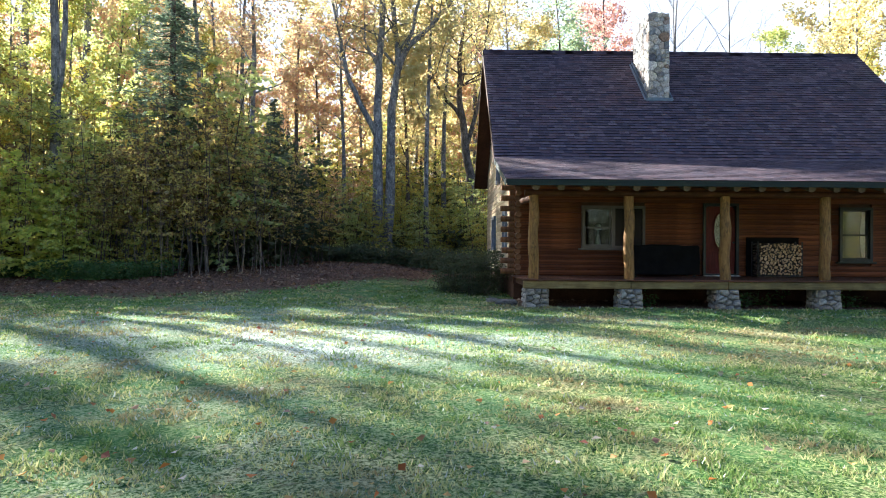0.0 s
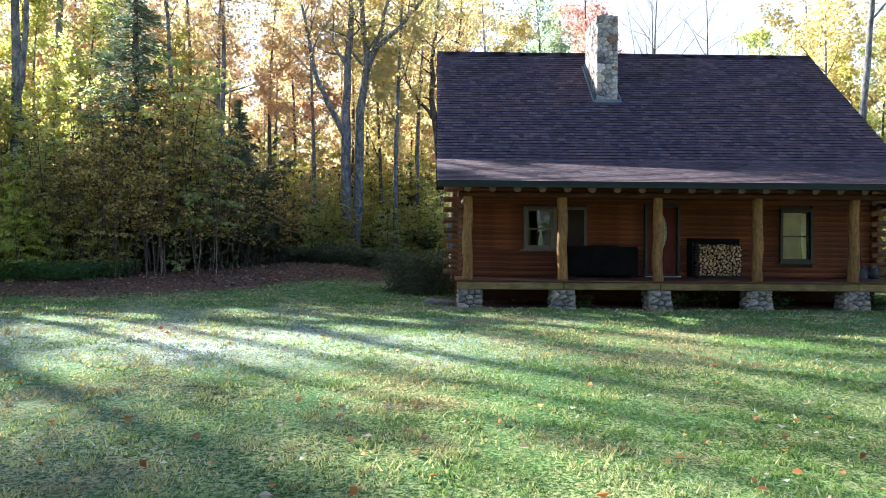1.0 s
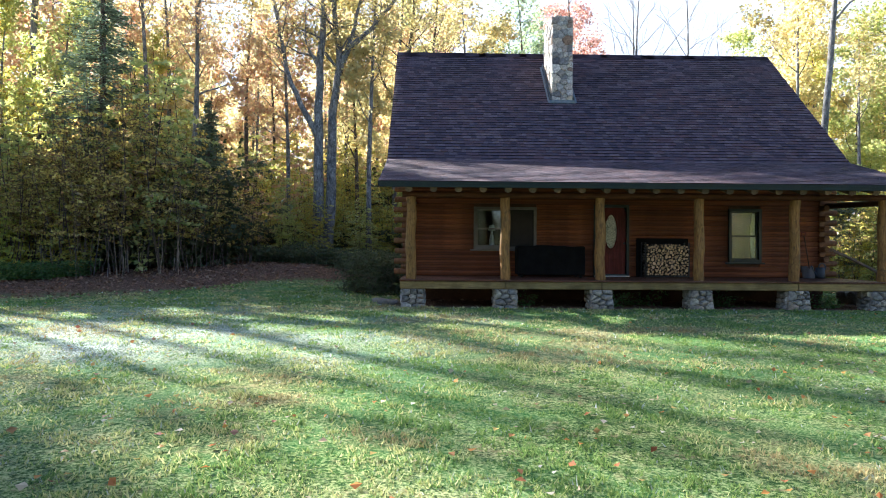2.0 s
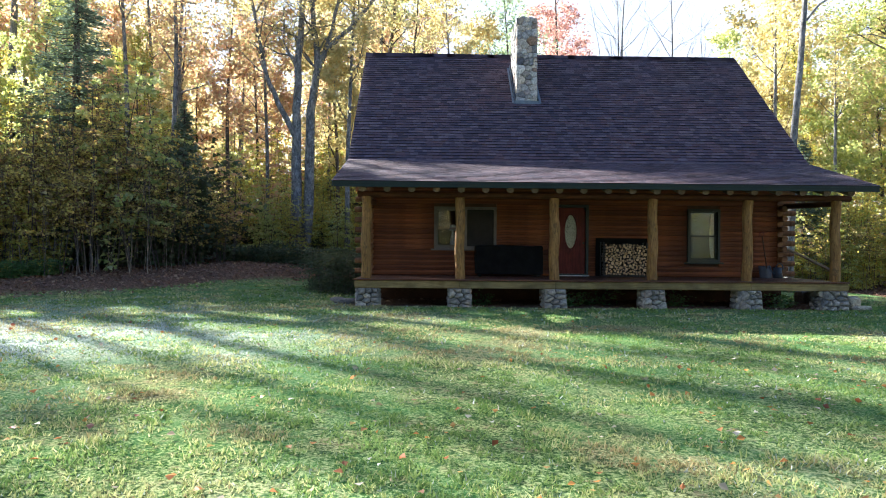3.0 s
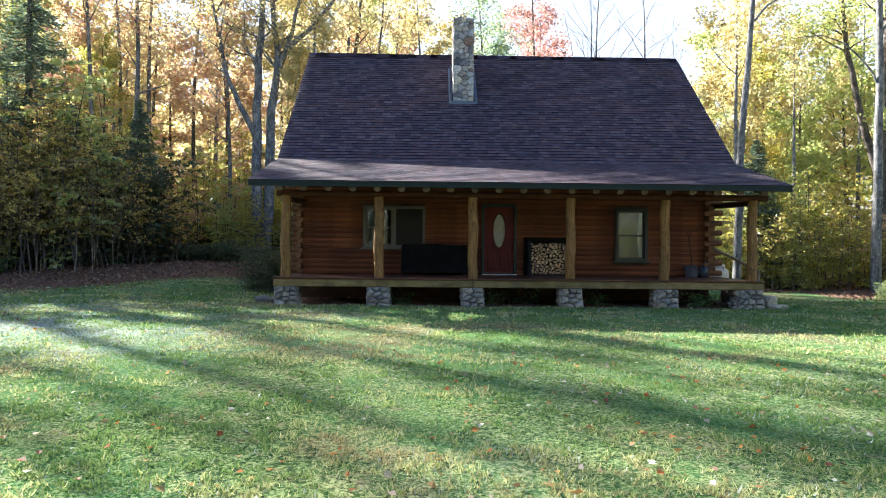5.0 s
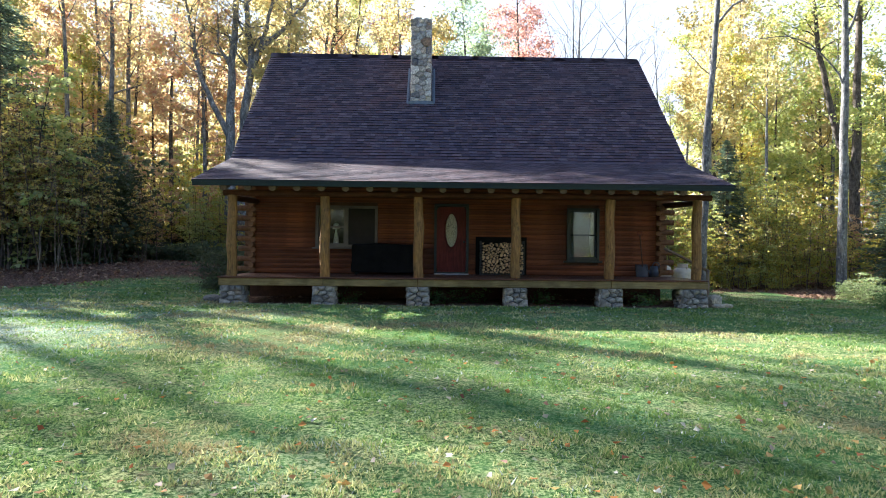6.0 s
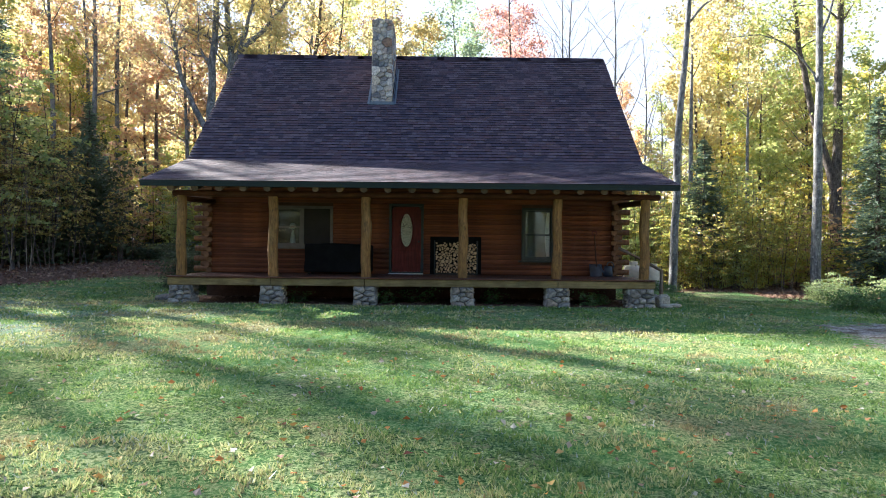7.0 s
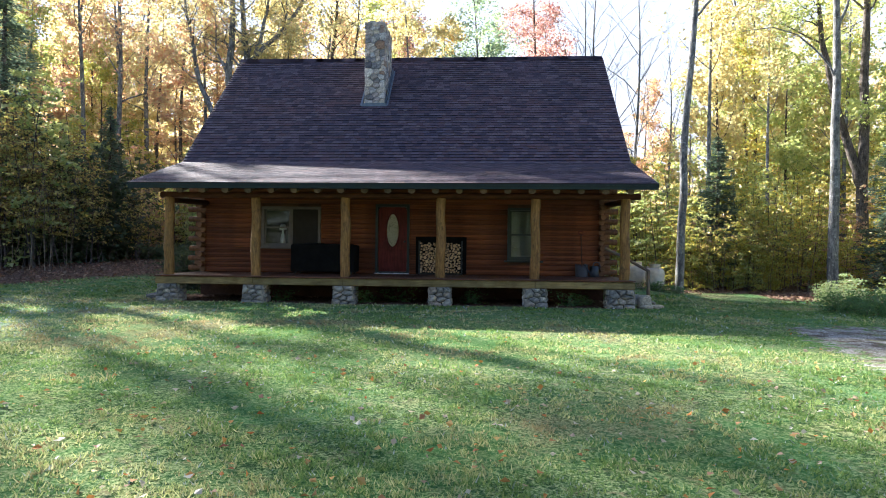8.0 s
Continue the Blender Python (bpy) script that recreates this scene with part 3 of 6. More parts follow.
def build_roof():
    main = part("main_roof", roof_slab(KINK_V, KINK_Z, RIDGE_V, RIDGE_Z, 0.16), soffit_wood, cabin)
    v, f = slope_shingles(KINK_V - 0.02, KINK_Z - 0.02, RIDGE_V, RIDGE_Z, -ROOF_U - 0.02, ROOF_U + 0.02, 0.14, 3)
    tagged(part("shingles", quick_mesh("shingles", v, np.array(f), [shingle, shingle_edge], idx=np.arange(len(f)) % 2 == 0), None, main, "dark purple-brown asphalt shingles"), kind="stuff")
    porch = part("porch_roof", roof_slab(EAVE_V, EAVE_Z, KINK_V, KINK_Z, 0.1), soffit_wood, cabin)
    v, f = slope_shingles(EAVE_V - 0.03, EAVE_Z - 0.005, KINK_V, KINK_Z + 0.02, -ROOF_U - 0.02, ROOF_U + 0.02, 0.155, 4, 0.011)
    tagged(part("shingles", quick_mesh("shingles", v, np.array(f), [shingle, shingle_edge], idx=np.arange(len(f)) % 2 == 0), None, porch, "dark purple-brown asphalt shingles"), kind="stuff")
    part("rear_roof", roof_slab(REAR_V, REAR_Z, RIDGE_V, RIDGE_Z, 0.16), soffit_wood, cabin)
    build_ridge(main)
    # eave fascia, drip edge and rakes
    bm = boxed(-ROOF_U, ROOF_U, EAVE_V - 0.035, EAVE_V - 0.003, EAVE_Z - 0.145, EAVE_Z - 0.012, 0.004)
    part("fascia", bm, green_trim, porch, "dark green metal fascia")
    part("drip_edge", boxed(-ROOF_U - 0.02, ROOF_U + 0.02, EAVE_V - 0.05, EAVE_V - 0.036, EAVE_Z - 0.05, EAVE_Z - 0.012), green_trim, porch)
    for u in (-ROOF_U, ROOF_U):
        s = 1 if u > 0 else -1
        a, b = sorted((u + s * 0.003, u + s * 0.03))
        part("rake_board", roof_slab(EAVE_V, EAVE_Z - 0.005, KINK_V, KINK_Z - 0.005, 0.14, a, b), green_trim, porch)
        part("rake_board", roof_slab(KINK_V, KINK_Z - 0.005, RIDGE_V, RIDGE_Z - 0.005, 0.2, a, b), soffit_wood, main)
        part("rake_board", roof_slab(REAR_V, REAR_Z - 0.005, RIDGE_V, RIDGE_Z - 0.005, 0.2, a, b), soffit_wood, main)


def build_ridge(parent):
    """Ridge caps, one lapping the next."""
    bm = bmesh.new()
    pts = [(-0.15, -0.125), (0, 0.035), (0.15, -0.125)]
    a = [bm.verts.new((0, v, z + 0.008)) for v, z in pts]
    b = [bm.verts.new((0.25, v, z)) for v, z in pts]
    for k in range(2):
        bm.faces.new((a[k], b[k], b[k + 1], a[k + 1]))
    bmesh.ops.solidify(bm, geom=bm.faces[:], thickness=0.008)
    me, r = mesh_of(bm, "ridge_cap", shingle), random.Random(5)
    for k in range(55):
        part("ridge_cap", me, None, parent, m=pose(-ROOF_U - 0.02 + k * 0.24, RIDGE_V, RIDGE_Z + 0.024 + 0.004 * math.sin(k * 0.3) + r.uniform(0, 0.004)))


POSTS = (-5.86, -3.52, -1.15, 1.33, 3.74, 5.98)


def stone_mesh(name, mat, seed, size=(1, 1, 1)):
    """One rounded, uneven stone in a unit box."""
    bm = bmesh.new()
    bmesh.ops.create_icosphere(bm, subdivisions=2, radius=0.62)
    r = random.Random(seed)
    off = Vector((r.uniform(0, 50), r.uniform(0, 50), r.uniform(0, 50)))
    for v in bm.verts:
        p = v.co
        q = Vector([max(-0.47, min(0.47, c)) for c in p])
        v.co = q * (1 + 0.16 * noise.noise(q * 2.2 + off))
    return mesh_of(bm, name, mat)


def clip_poly(poly, n, c):
    """The part of a convex polygon where n . p <= c."""
    out = []
    for p, q in zip(poly, poly[1:] + poly[:1]):
        dp, dq = n[0] * p[0] + n[1] * p[1] - c, n[0] * q[0] + n[1] * q[1] - c
        if dp <= 0:
            out.append(p)
        if dp * dq < 0:
            t = dp / (dp - dq)
            out.append((p[0] + t * (q[0] - p[0]), p[1] + t * (q[1] - p[1])))
    return out


def stone_cells(w, h, n, r, squash=2.3):
    """Irregular stone outlines that fill a w x h face."""
    pts = [(r.uniform(-w / 2, w / 2), r.uniform(0, h)) for _ in range(n)]
    for turn in range(3):
        cells = []
        for i, p in enumerate(pts):
            poly = [(-w / 2, 0), (w / 2, 0), (w / 2, h), (-w / 2, h)]
            for j, q in enumerate(pts):
                if j != i and abs(q[1] - p[1]) < 1.2 and poly:
                    nx, nz = q[0] - p[0], (q[1] - p[1]) * squash
                    poly = clip_poly(poly, (nx, nz), nx * (p[0] + q[0]) / 2 + nz * (p[1] + q[1]) / 2)
            if len(poly) > 2:
                cells.append(poly)
        if turn < 2:
            pts = [(sum(p[0] for p in c) / len(c), sum(p[1] for p in c) / len(c)) for c in cells]
    return cells


def stone_face(parent, mat, base, w, h, n, r, flare=0.0, depth=0.09, round_off=0.06, squash=2.3):
    """Fitted stones over a face; base is the pose of its foot's middle, its face looks to -y."""
    for c in stone_cells(w, h, n, r, squash):
        c = [(x * (1 + flare * (0.5 - z / h)), z) for x, z in c]
        cx, cz = sum(p[0] for p in c) / len(c), sum(p[1] for p in c) / len(c)
        size = max(0.03, min(max(p[0] for p in c) - min(p[0] for p in c), max(p[1] for p in c) - min(p[1] for p in c)))
        if size < 0.035:
            continue
        bm = bmesh.new()
        out = r.uniform(0.0, 0.035) * round_off / 0.06
        k1, k2 = 1 - 0.014 / size, 1 - round_off / size if size > 2.2 * round_off else 0.5
        rings = []
        for k, y in ((k1, depth), (k1, 0.02 - out), (k2, 0.02 - round_off * 0.53 - out)):
            rings.append([bm.verts.new(((p[0] - cx) * k, y + r.uniform(-0.004, 0.006), (p[1] - cz) * k)) for p in c])
        for a, b in zip(rings, rings[1:]):
            for i in range(len(c)):
                j = (i + 1) % len(c)
                bm.faces.new((a[i], a[j], b[j], b[i]))
        mid = bm.verts.new((r.uniform(-0.01, 0.01), 0.02 - round_off * 0.76 - out, r.uniform(-0.01, 0.01)))
        for i in range(len(c)):
            bm.faces.new((rings[2][i], rings[2][(i + 1) % len(c)], mid))
        bmesh.ops.recalc_face_normals(bm, faces=bm.faces)
        part("stone", bm, mat, parent, m=base @ pose(cx, 0, cz))


def build_porch():
    r = random.Random(11)
    for i, u in enumerate(POSTS):
        w = 0.56 if i < 5 else 0.66
        if i == 5:
            u -= 0.12
        if i == 0:
            u += 0.06
        top, foot = 0.575, 0.06
        bm = boxed(u - w / 2 + 0.05, u + w / 2 - 0.05, -0.12, 0.36, foot, top)
        pier = part("pier", bm, pier_core, cabin, "grey field stone pier")
        stone_face(pier, field_stone, pose(u, -0.17, foot), w, top - foot, 10 if i < 5 else 12, r, 0.26)
        for s in (-1, 1):
            stone_face(pier, field_stone, pose(u + s * (w / 2 - 0.012), 0.12, foot, 0, 0, s * 90), 0.5, top - foot, 10, r, 0.1)
    # front beam in three lengths
    for a, b in ((-6.12, -3.53), (-3.52, -1.16), (-1.15, 3.73), (3.74, 6.2)):
        part("front_beam", boxed(a, b, -0.16, 0.03, 0.575, 0.755, 0.012), beam_wood, cabin, "olive-brown timber beam")
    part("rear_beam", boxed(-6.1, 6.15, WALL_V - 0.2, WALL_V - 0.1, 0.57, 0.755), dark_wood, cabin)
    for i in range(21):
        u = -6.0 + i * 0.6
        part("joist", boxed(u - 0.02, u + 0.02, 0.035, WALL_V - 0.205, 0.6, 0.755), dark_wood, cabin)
    # deck boards along the front
    v, k = -0.2, 0
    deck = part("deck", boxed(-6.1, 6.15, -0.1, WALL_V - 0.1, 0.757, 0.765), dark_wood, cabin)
    bm = boxed(0, 1, 0, 0.135, 0, 0.032, 0.004)
    bme = mesh_of(bm, "board", deck_wood)
    while v < WALL_V - 0.12:
        cut = (-6.14, random.uniform(-3, 0), random.uniform(1, 4), 6.2)
        for a, b in zip(cut, cut[1:]):
            part("board", bme, None, deck, m=Matrix.LocRotScale((a, v, 0.767 + random.uniform(0, 0.003)), None, (b - a - 0.004, 1, 1)))
        v += 0.14
    # peeled log posts
    for i, u in enumerate(POSTS):
        rr = random.Random(40 + i)
        n, pth, rad = 12, [], []
        for k in range(n):
            z = 0.80 + (2.84 - 0.80) * k / (n - 1)
            pth.append((u + 0.014 * math.sin(k * 0.9 + i), 0.05 + 0.012 * math.sin(k * 1.3 + 2 * i), z))
            rad.append(0.128 - 0.012 * k / n + rr.uniform(-0.006, 0.007))
        if i == 2:
            rad[7] += 0.02
        s = Shape()
        s.tube(pth, rad, 14)
        part("post", quick_mesh("post", s.v, np.array(s.f), [post_wood], True), None, cabin, "peeled tan log post")
    # plate log over the posts and tie logs back to the wall
    def round_log(name, p, q, rad, mat, sides=12):
        vs, fs = tube([p, Vector(p).lerp(Vector(q), 0.5), q], [rad, rad * 1.02, rad], sides)
        bm = bmesh.new()
        bv = [bm.verts.new(v) for v in vs]
        for f in fs:
            bm.faces.new([bv[j] for j in f])
        bm.faces.new(bv[:sides]), bm.faces.new(bv[-sides:])
        bmesh.ops.recalc_face_normals(bm, faces=bm.faces)
        return part(name, bm, mat, cabin, smooth=False)
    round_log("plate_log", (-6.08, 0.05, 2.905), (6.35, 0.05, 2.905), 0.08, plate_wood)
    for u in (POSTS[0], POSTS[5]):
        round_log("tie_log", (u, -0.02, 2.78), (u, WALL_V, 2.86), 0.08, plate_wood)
    # rafter logs whose round ends show under the eave
    n = 21
    for k in range(n):
        u = -5.9 + 0.594 * k
        sl = (KINK_Z - EAVE_Z) / (KINK_V - EAVE_V)
        z0 = EAVE_Z - 0.19
        round_log("rafter", (u, EAVE_V + 0.07, z0 + 0.02), (u, WALL_V - 0.03, z0 + 0.02 + sl * (WALL_V - 0.1 - EAVE_V)), 0.088, rafter_wood, 12)
    # skirt under the house and bare soil beneath the porch
    part("foundation", boxed(WALL_U0 + 0.05, WALL_U1 - 0.05, WALL_V + 0.16, BACK_V - 0.16, -0.2, 0.66), mortar, cabin)


def window(parent_name, opening, frame_mat, split=None, rail=None, side=None, sash=None, depth=0.05):
    """A double-hung window in an opening of the front wall (u0, u1, z0, z1)."""
    u0, u1, z0, z1 = opening
    w = new(parent_name, mesh_of(frame_bm(u0, u1, z0, z1, 0.075, WALL_V - 0.115, WALL_V + 0.1), "casing", frame_mat))
    w.parent = cabin
    part("sill", boxed(u0 - 0.09, u1 + 0.09, WALL_V - 0.155, WALL_V - 0.06, z0 - 0.05, z0 - 0.002, 0.008), frame_mat, w)
    mids = [u0 + 0.075] + ([split] if split else []) + [u1 - 0.075]
    if split:
        part("mullion", boxed(split - 0.05, split + 0.05, WALL_V - 0.1, WALL_V + 0.09, z0 + 0.075, z1 - 0.075), frame_mat, w)
    for a, b in zip(mids, mids[1:]):
        if split:
            a, b = (a, b - 0.05) if b == split else (a + 0.05, b)
        zm = (z0 + z1) / 2
        for lo, hi, v in ((z0 + 0.075, zm, WALL_V - 0.03), (zm - 0.03, z1 - 0.075, WALL_V + 0.012)):
            part("sash", frame_bm(a + 0.002, b - 0.002, lo, hi, 0.04, v - 0.018, v + 0.018), sash or frame_mat, w)
            p = part("pane", boxed(a + 0.04, b - 0.04, v - 0.003, v + 0.003, lo + 0.04, hi - 0.04), glass, w)
            p.visible_shadow = False
    return w


def frame_bm(u0, u1, z0, z1, t, v0, v1):
    bm = bmesh.new()
    box(bm, u0, u0 + t, v0, v1, z0, z1)
    box(bm, u1 - t, u1, v0, v1, z0, z1)
    box(bm, u0 + t, u1 - t, v0, v1, z0, z0 + t)
    box(bm, u0 + t, u1 - t, v0, v1, z1 - t, z1)
    return bm


def gable_window(opening):
    v0, v1, z0, z1 = opening
    def fr(t, d0, d1, inset=0.0):
        bm = bmesh.new()
        a, b, lo, hi = v0 + inset, v1 - inset, z0 + inset, z1 - inset
        box(bm, d0, d1, a, a + t, lo, hi)
        box(bm, d0, d1, b - t, b, lo, hi)
        box(bm, d0, d1, a + t, b - t, lo, lo + t)
        box(bm, d0, d1, a + t, b - t, hi - t, hi)
        return bm
    w = part("gable_window", fr(0.1, WALL_U0 - 0.12, WALL_U0 + 0.12), grey_frame, cabin, "blue-grey window frame")
    part("sash", boxed(WALL_U0 - 0.02, WALL_U0 + 0.02, v0 + 0.1, v1 - 0.1, (z0 + z1) / 2 - 0.025, (z0 + z1) / 2 + 0.025), grey_frame, w)
    p = part("pane", boxed(WALL_U0 - 0.004, WALL_U0 + 0.004, v0 + 0.1, v1 - 0.1, z0 + 0.1, z1 - 0.1), glass, w)
    p.visible_shadow = False


def build_door():
    u0, u1, z0, z1 = DOOR
    d = part("front_door", frame_bm(u0, u1, z0 + 0.002, z1, 0.07, WALL_V - 0.115, WALL_V + 0.1), black_frame, cabin, "dark red front door with oval leaded glass")
    # leaf with an oval opening
    a, b, lo, hi = u0 + 0.075, u1 - 0.075, z0 + 0.035, z1 - 0.075
    cx, cz, rx, rz = (a + b) / 2, 2.08, 0.18, 0.49
    bm = bmesh.new()
    n = 40
    rings = []
    for v in (WALL_V - 0.035, WALL_V + 0.01):
        inner, outer = [], []
        for k in range(n):
            t = 2 * math.pi * k / n
            c, s = math.cos(t), math.sin(t)
            inner.append(bm.verts.new((cx + rx * c, v, cz + rz * s)))
            k2 = min((b - cx) / max(abs(c), 1e-6), ((hi - cz) if s > 0 else (cz - lo)) / max(abs(s), 1e-6))
            outer.append(bm.verts.new((cx + k2 * c, v, cz + k2 * s)))
        for k in range(n):
            bm.faces.new((inner[k], inner[(k + 1) % n], outer[(k + 1) % n], outer[k]))
        rings.append((inner, outer))
    for k in range(n):
        j = (k + 1) % n
        bm.faces.new((rings[0][0][k], rings[1][0][k], rings[1][0][j], rings[0][0][j]))
        bm.faces.new((rings[0][1][k], rings[0][1][j], rings[1][1][j], rings[1][1][k]))
    bmesh.ops.recalc_face_normals(bm, faces=bm.faces)
    part("door_leaf", bm, door_wood, d)
    s = Shape()
    s.tube([(cx + (rx + 0.01) * math.cos(t), WALL_V - 0.04, cz + (rz + 0.01) * math.sin(t)) for t in np.linspace(0, 2 * math.pi, 41)], [0.022] * 41, 6)
    part("oval_moulding", quick_mesh("oval_moulding", s.v, np.array(s.f), [door_wood], True), None, d)
    bm = bmesh.new()
    bmesh.ops.create_circle(bm, cap_ends=True, segments=40, radius=1, matrix=pose(cx, WALL_V - 0.01, cz, 90) @ Matrix.Diagonal((rx, rz, 1, 1)))
    part("oval_glass", bm, etched_glass, d, "patterned oval glass")
    for x in (cx - 0.19, cx + 0.19):
        part("panel", boxed(x - 0.15, x + 0.15, WALL_V - 0.048, WALL_V - 0.034, lo + 0.12, cz - rz - 0.1, 0.006), door_wood, d)
    bm = bmesh.new()
    bmesh.ops.create_uvsphere(bm, u_segments=12, v_segments=8, radius=0.03, matrix=pose(b - 0.06, WALL_V - 0.09, 1.75))
    bmesh.ops.create_cone(bm, segments=10, radius1=0.012, radius2=0.012, depth=0.06, cap_ends=True, matrix=pose(b - 0.06, WALL_V - 0.06, 1.75, 90))
    part("knob", bm, black_iron, d, smooth=True)
    part("threshold", boxed(u0, u1, WALL_V - 0.2, WALL_V - 0.12, z0 + 0.004, z0 + 0.03, 0.005), cream_metal, d, "pale metal threshold")


def build_chimney():
    # front face 19.48 m off, up through the slope
    cu, w, v0, v1, z0, z1 = 6.86 - 8.07, 0.66, 4.41, 5.95, 6.0, 9.03
    ch = part("chimney", boxed(cu - w / 2 + 0.05, cu + w / 2 - 0.05, v0 + 0.05, v1 - 0.05, z0, z1), mortar, cabin, "mixed grey field stone chimney")
    ms = [stone_mesh("stone", chimney_stone, 20 + k) for k in range(7)]
    r = random.Random(3)
    stone_face(ch, chimney_stone, pose(cu, v0, z0 + 0.1), w, z1 - z0 - 0.1, 62, r, 0.06, 0.09, 0.03, 1.25)
    for s in (-1, 1):
        stone_face(ch, chimney_stone, pose(cu + s * w / 2, (v0 + v1) / 2, z0 + 0.1, 0, 0, s * 90), v1 - v0, z1 - z0 - 0.1, 100, r, 0.0, 0.09, 0.03, 1.25)
    stone_face(ch, chimney_stone, pose(cu, v1, z0 + 1.2, 0, 0, 180), w, z1 - z0 - 1.2, 36, r, 0.0, 0.09, 0.034, 1.5)
    for a, v, q in ((-0.12, v0 + 0.25, 0.3), (0.14, v0 + 0.3, 0.22), (0.0, v0 + 0.75, 0.34), (-0.1, v0 + 1.2, 0.3), (0.2, v0 + 1.1, 0.2)):
        part("stone", r.choice(ms), None, ch, m=Matrix.LocRotScale((cu + a, v, z1 + 0.02), None, (q, 0.4, 0.14)))
    # lead flashing, stepped up the slope
    sl = (RIDGE_Z - KINK_Z) / (RIDGE_V - KINK_V)
    zf = KINK_Z + sl * (v0 - KINK_V)
    bm = roof_slab(v0 - 0.08, zf - 0.08 * sl + 0.045, v0 + 0.02, zf + 0.02 * sl + 0.045, 0.012, cu - w / 2 - 0.1, cu + w / 2 + 0.1)
    part("apron_flashing", bm, flashing, ch, "blue-grey lead flashing")
    part("apron_flashing", boxed(cu - w / 2 - 0.06, cu + w / 2 + 0.06, v0 - 0.06, v0 - 0.045, zf - 0.05, zf + 0.07), flashing, ch)
    for s in (-1, 1):
        u = cu + s * (w / 2 + 0.075)
        a, b = sorted((u, u + s * 0.06))
        part("step_flashing", roof_slab(v0 - 0.05, zf - 0.05 * sl + 0.045, v1, zf + (v1 - v0) * sl + 0.045, 0.012, a, b), flashing, ch)
        a, b = sorted((cu + s * (w / 2 + 0.04), cu + s * (w / 2 + 0.055)))
        part("step_flashing", roof_slab(v0 - 0.05, zf - 0.05 * sl + 0.17, v1, zf + (v1 - v0) * sl + 0.15, 0.1, a, b), flashing, ch)


build_walls()
build_roof()
build_porch()
wl = window("double_window", WIN_L, brown_frame, split=(WIN_L[0] + WIN_L[1]) / 2)
wl["label"] = "twin brown-framed double-hung window"
wr = window("window", WIN_R, black_frame)
wr["label"] = "dark green double-hung window"
wm = (WIN_L[0] + WIN_L[1]) / 2
# opaque dark sheet added over the right sash, so that half reads dark
part("dark_sheet", boxed(wm + 0.052, WIN_L[1] - 0.077, WALL_V - 0.075, WALL_V - 0.068, WIN_L[2] + 0.077, WIN_L[3] - 0.077), sash_sheet_brown, wl, "dark brown sheet over the right sash")
part("window_stool", boxed(WIN_L[0] + 0.08, WIN_L[1] - 0.08, WALL_V + 0.101, WALL_V + 0.36, WIN_L[2] + 0.04, WIN_L[2] + 0.07, 0.006), brown_frame, wl)


def build_window_lamp():
    lamp = thing("table_lamp", HOUSE @ pose(-3.62, WALL_V + 0.24, WIN_L[2] + 0.07), "small white lamp standing on the inner window ledge", "lamp")

    def lathe(prof, n=18):
        bm = bmesh.new()
        rings = [[bm.verts.new((q * math.cos(2 * math.pi * k / n), q * math.sin(2 * math.pi * k / n), z)) for k in range(n)] for q, z in prof]
        for a, b in zip(rings, rings[1:]):
            for k in range(n):
                bm.faces.new((a[k], a[(k + 1) % n], b[(k + 1) % n], b[k]))
        bm.faces.new(rings[0][::-1]), bm.faces.new(rings[-1])
        return bm
    part("base", lathe([(0.075, 0.0), (0.08, 0.02), (0.07, 0.2), (0.045, 0.32), (0.03, 0.36), (0.03, 0.46)]), cream_metal, lamp, smooth=True)
    part("shade", lathe([(0.1, 0.46), (0.105, 0.48), (0.075, 0.6), (0.05, 0.63)]), curtain_cloth, lamp, "pale rounded shade", smooth=True)


build_window_lamp()
for g in GABLE_WINS:
    gable_window(g)
build_door()
build_chimney()
# supposed blind; its dim tone stands in for reflections in the pane
part("blind", boxed(WIN_R[0] + 0.09, WIN_R[1] - 0.09, WALL_V + 0.1, WALL_V + 0.11, WIN_R[2] + 0.1, WIN_R[3] - 0.1), blind_cloth, wr, "dim drawn blind toned like the pane's reflections")


def build_curtain():
    """A pale curtain gathered to one side of the window, hanging in folds."""
    n, k = 14, 8
    u1, z0, z1 = WIN_R[1] - 0.1, WIN_R[2] + 0.12, WIN_R[3] - 0.12
    vs = []
    for j in range(k):
        f = j / (k - 1)
        w = 0.07 + 0.1 * abs(math.sin(2.6 * f + 0.2)) * (1 - 0.5 * f)
        vs += [(u1 - w * i / (n - 1), WALL_V + 0.07 + 0.014 * math.sin(i * 1.7), z0 + (z1 - z0) * f) for i in range(n)]
    fs = [(j * n + i, j * n + i + 1, (j + 1) * n + i + 1, (j + 1) * n + i) for j in range(k - 1) for i in range(n - 1)]
    part("curtain", quick_mesh("curtain", vs, np.array(fs), [curtain_cloth], True), None, wr, "pale gathered curtain")


build_curtain()

# ---- things on the porch ----
def on_deck(u, v, z=FLOOR_Z, rz=0.0):
    return HOUSE @ pose(u, v, z, 0, 0, rz)


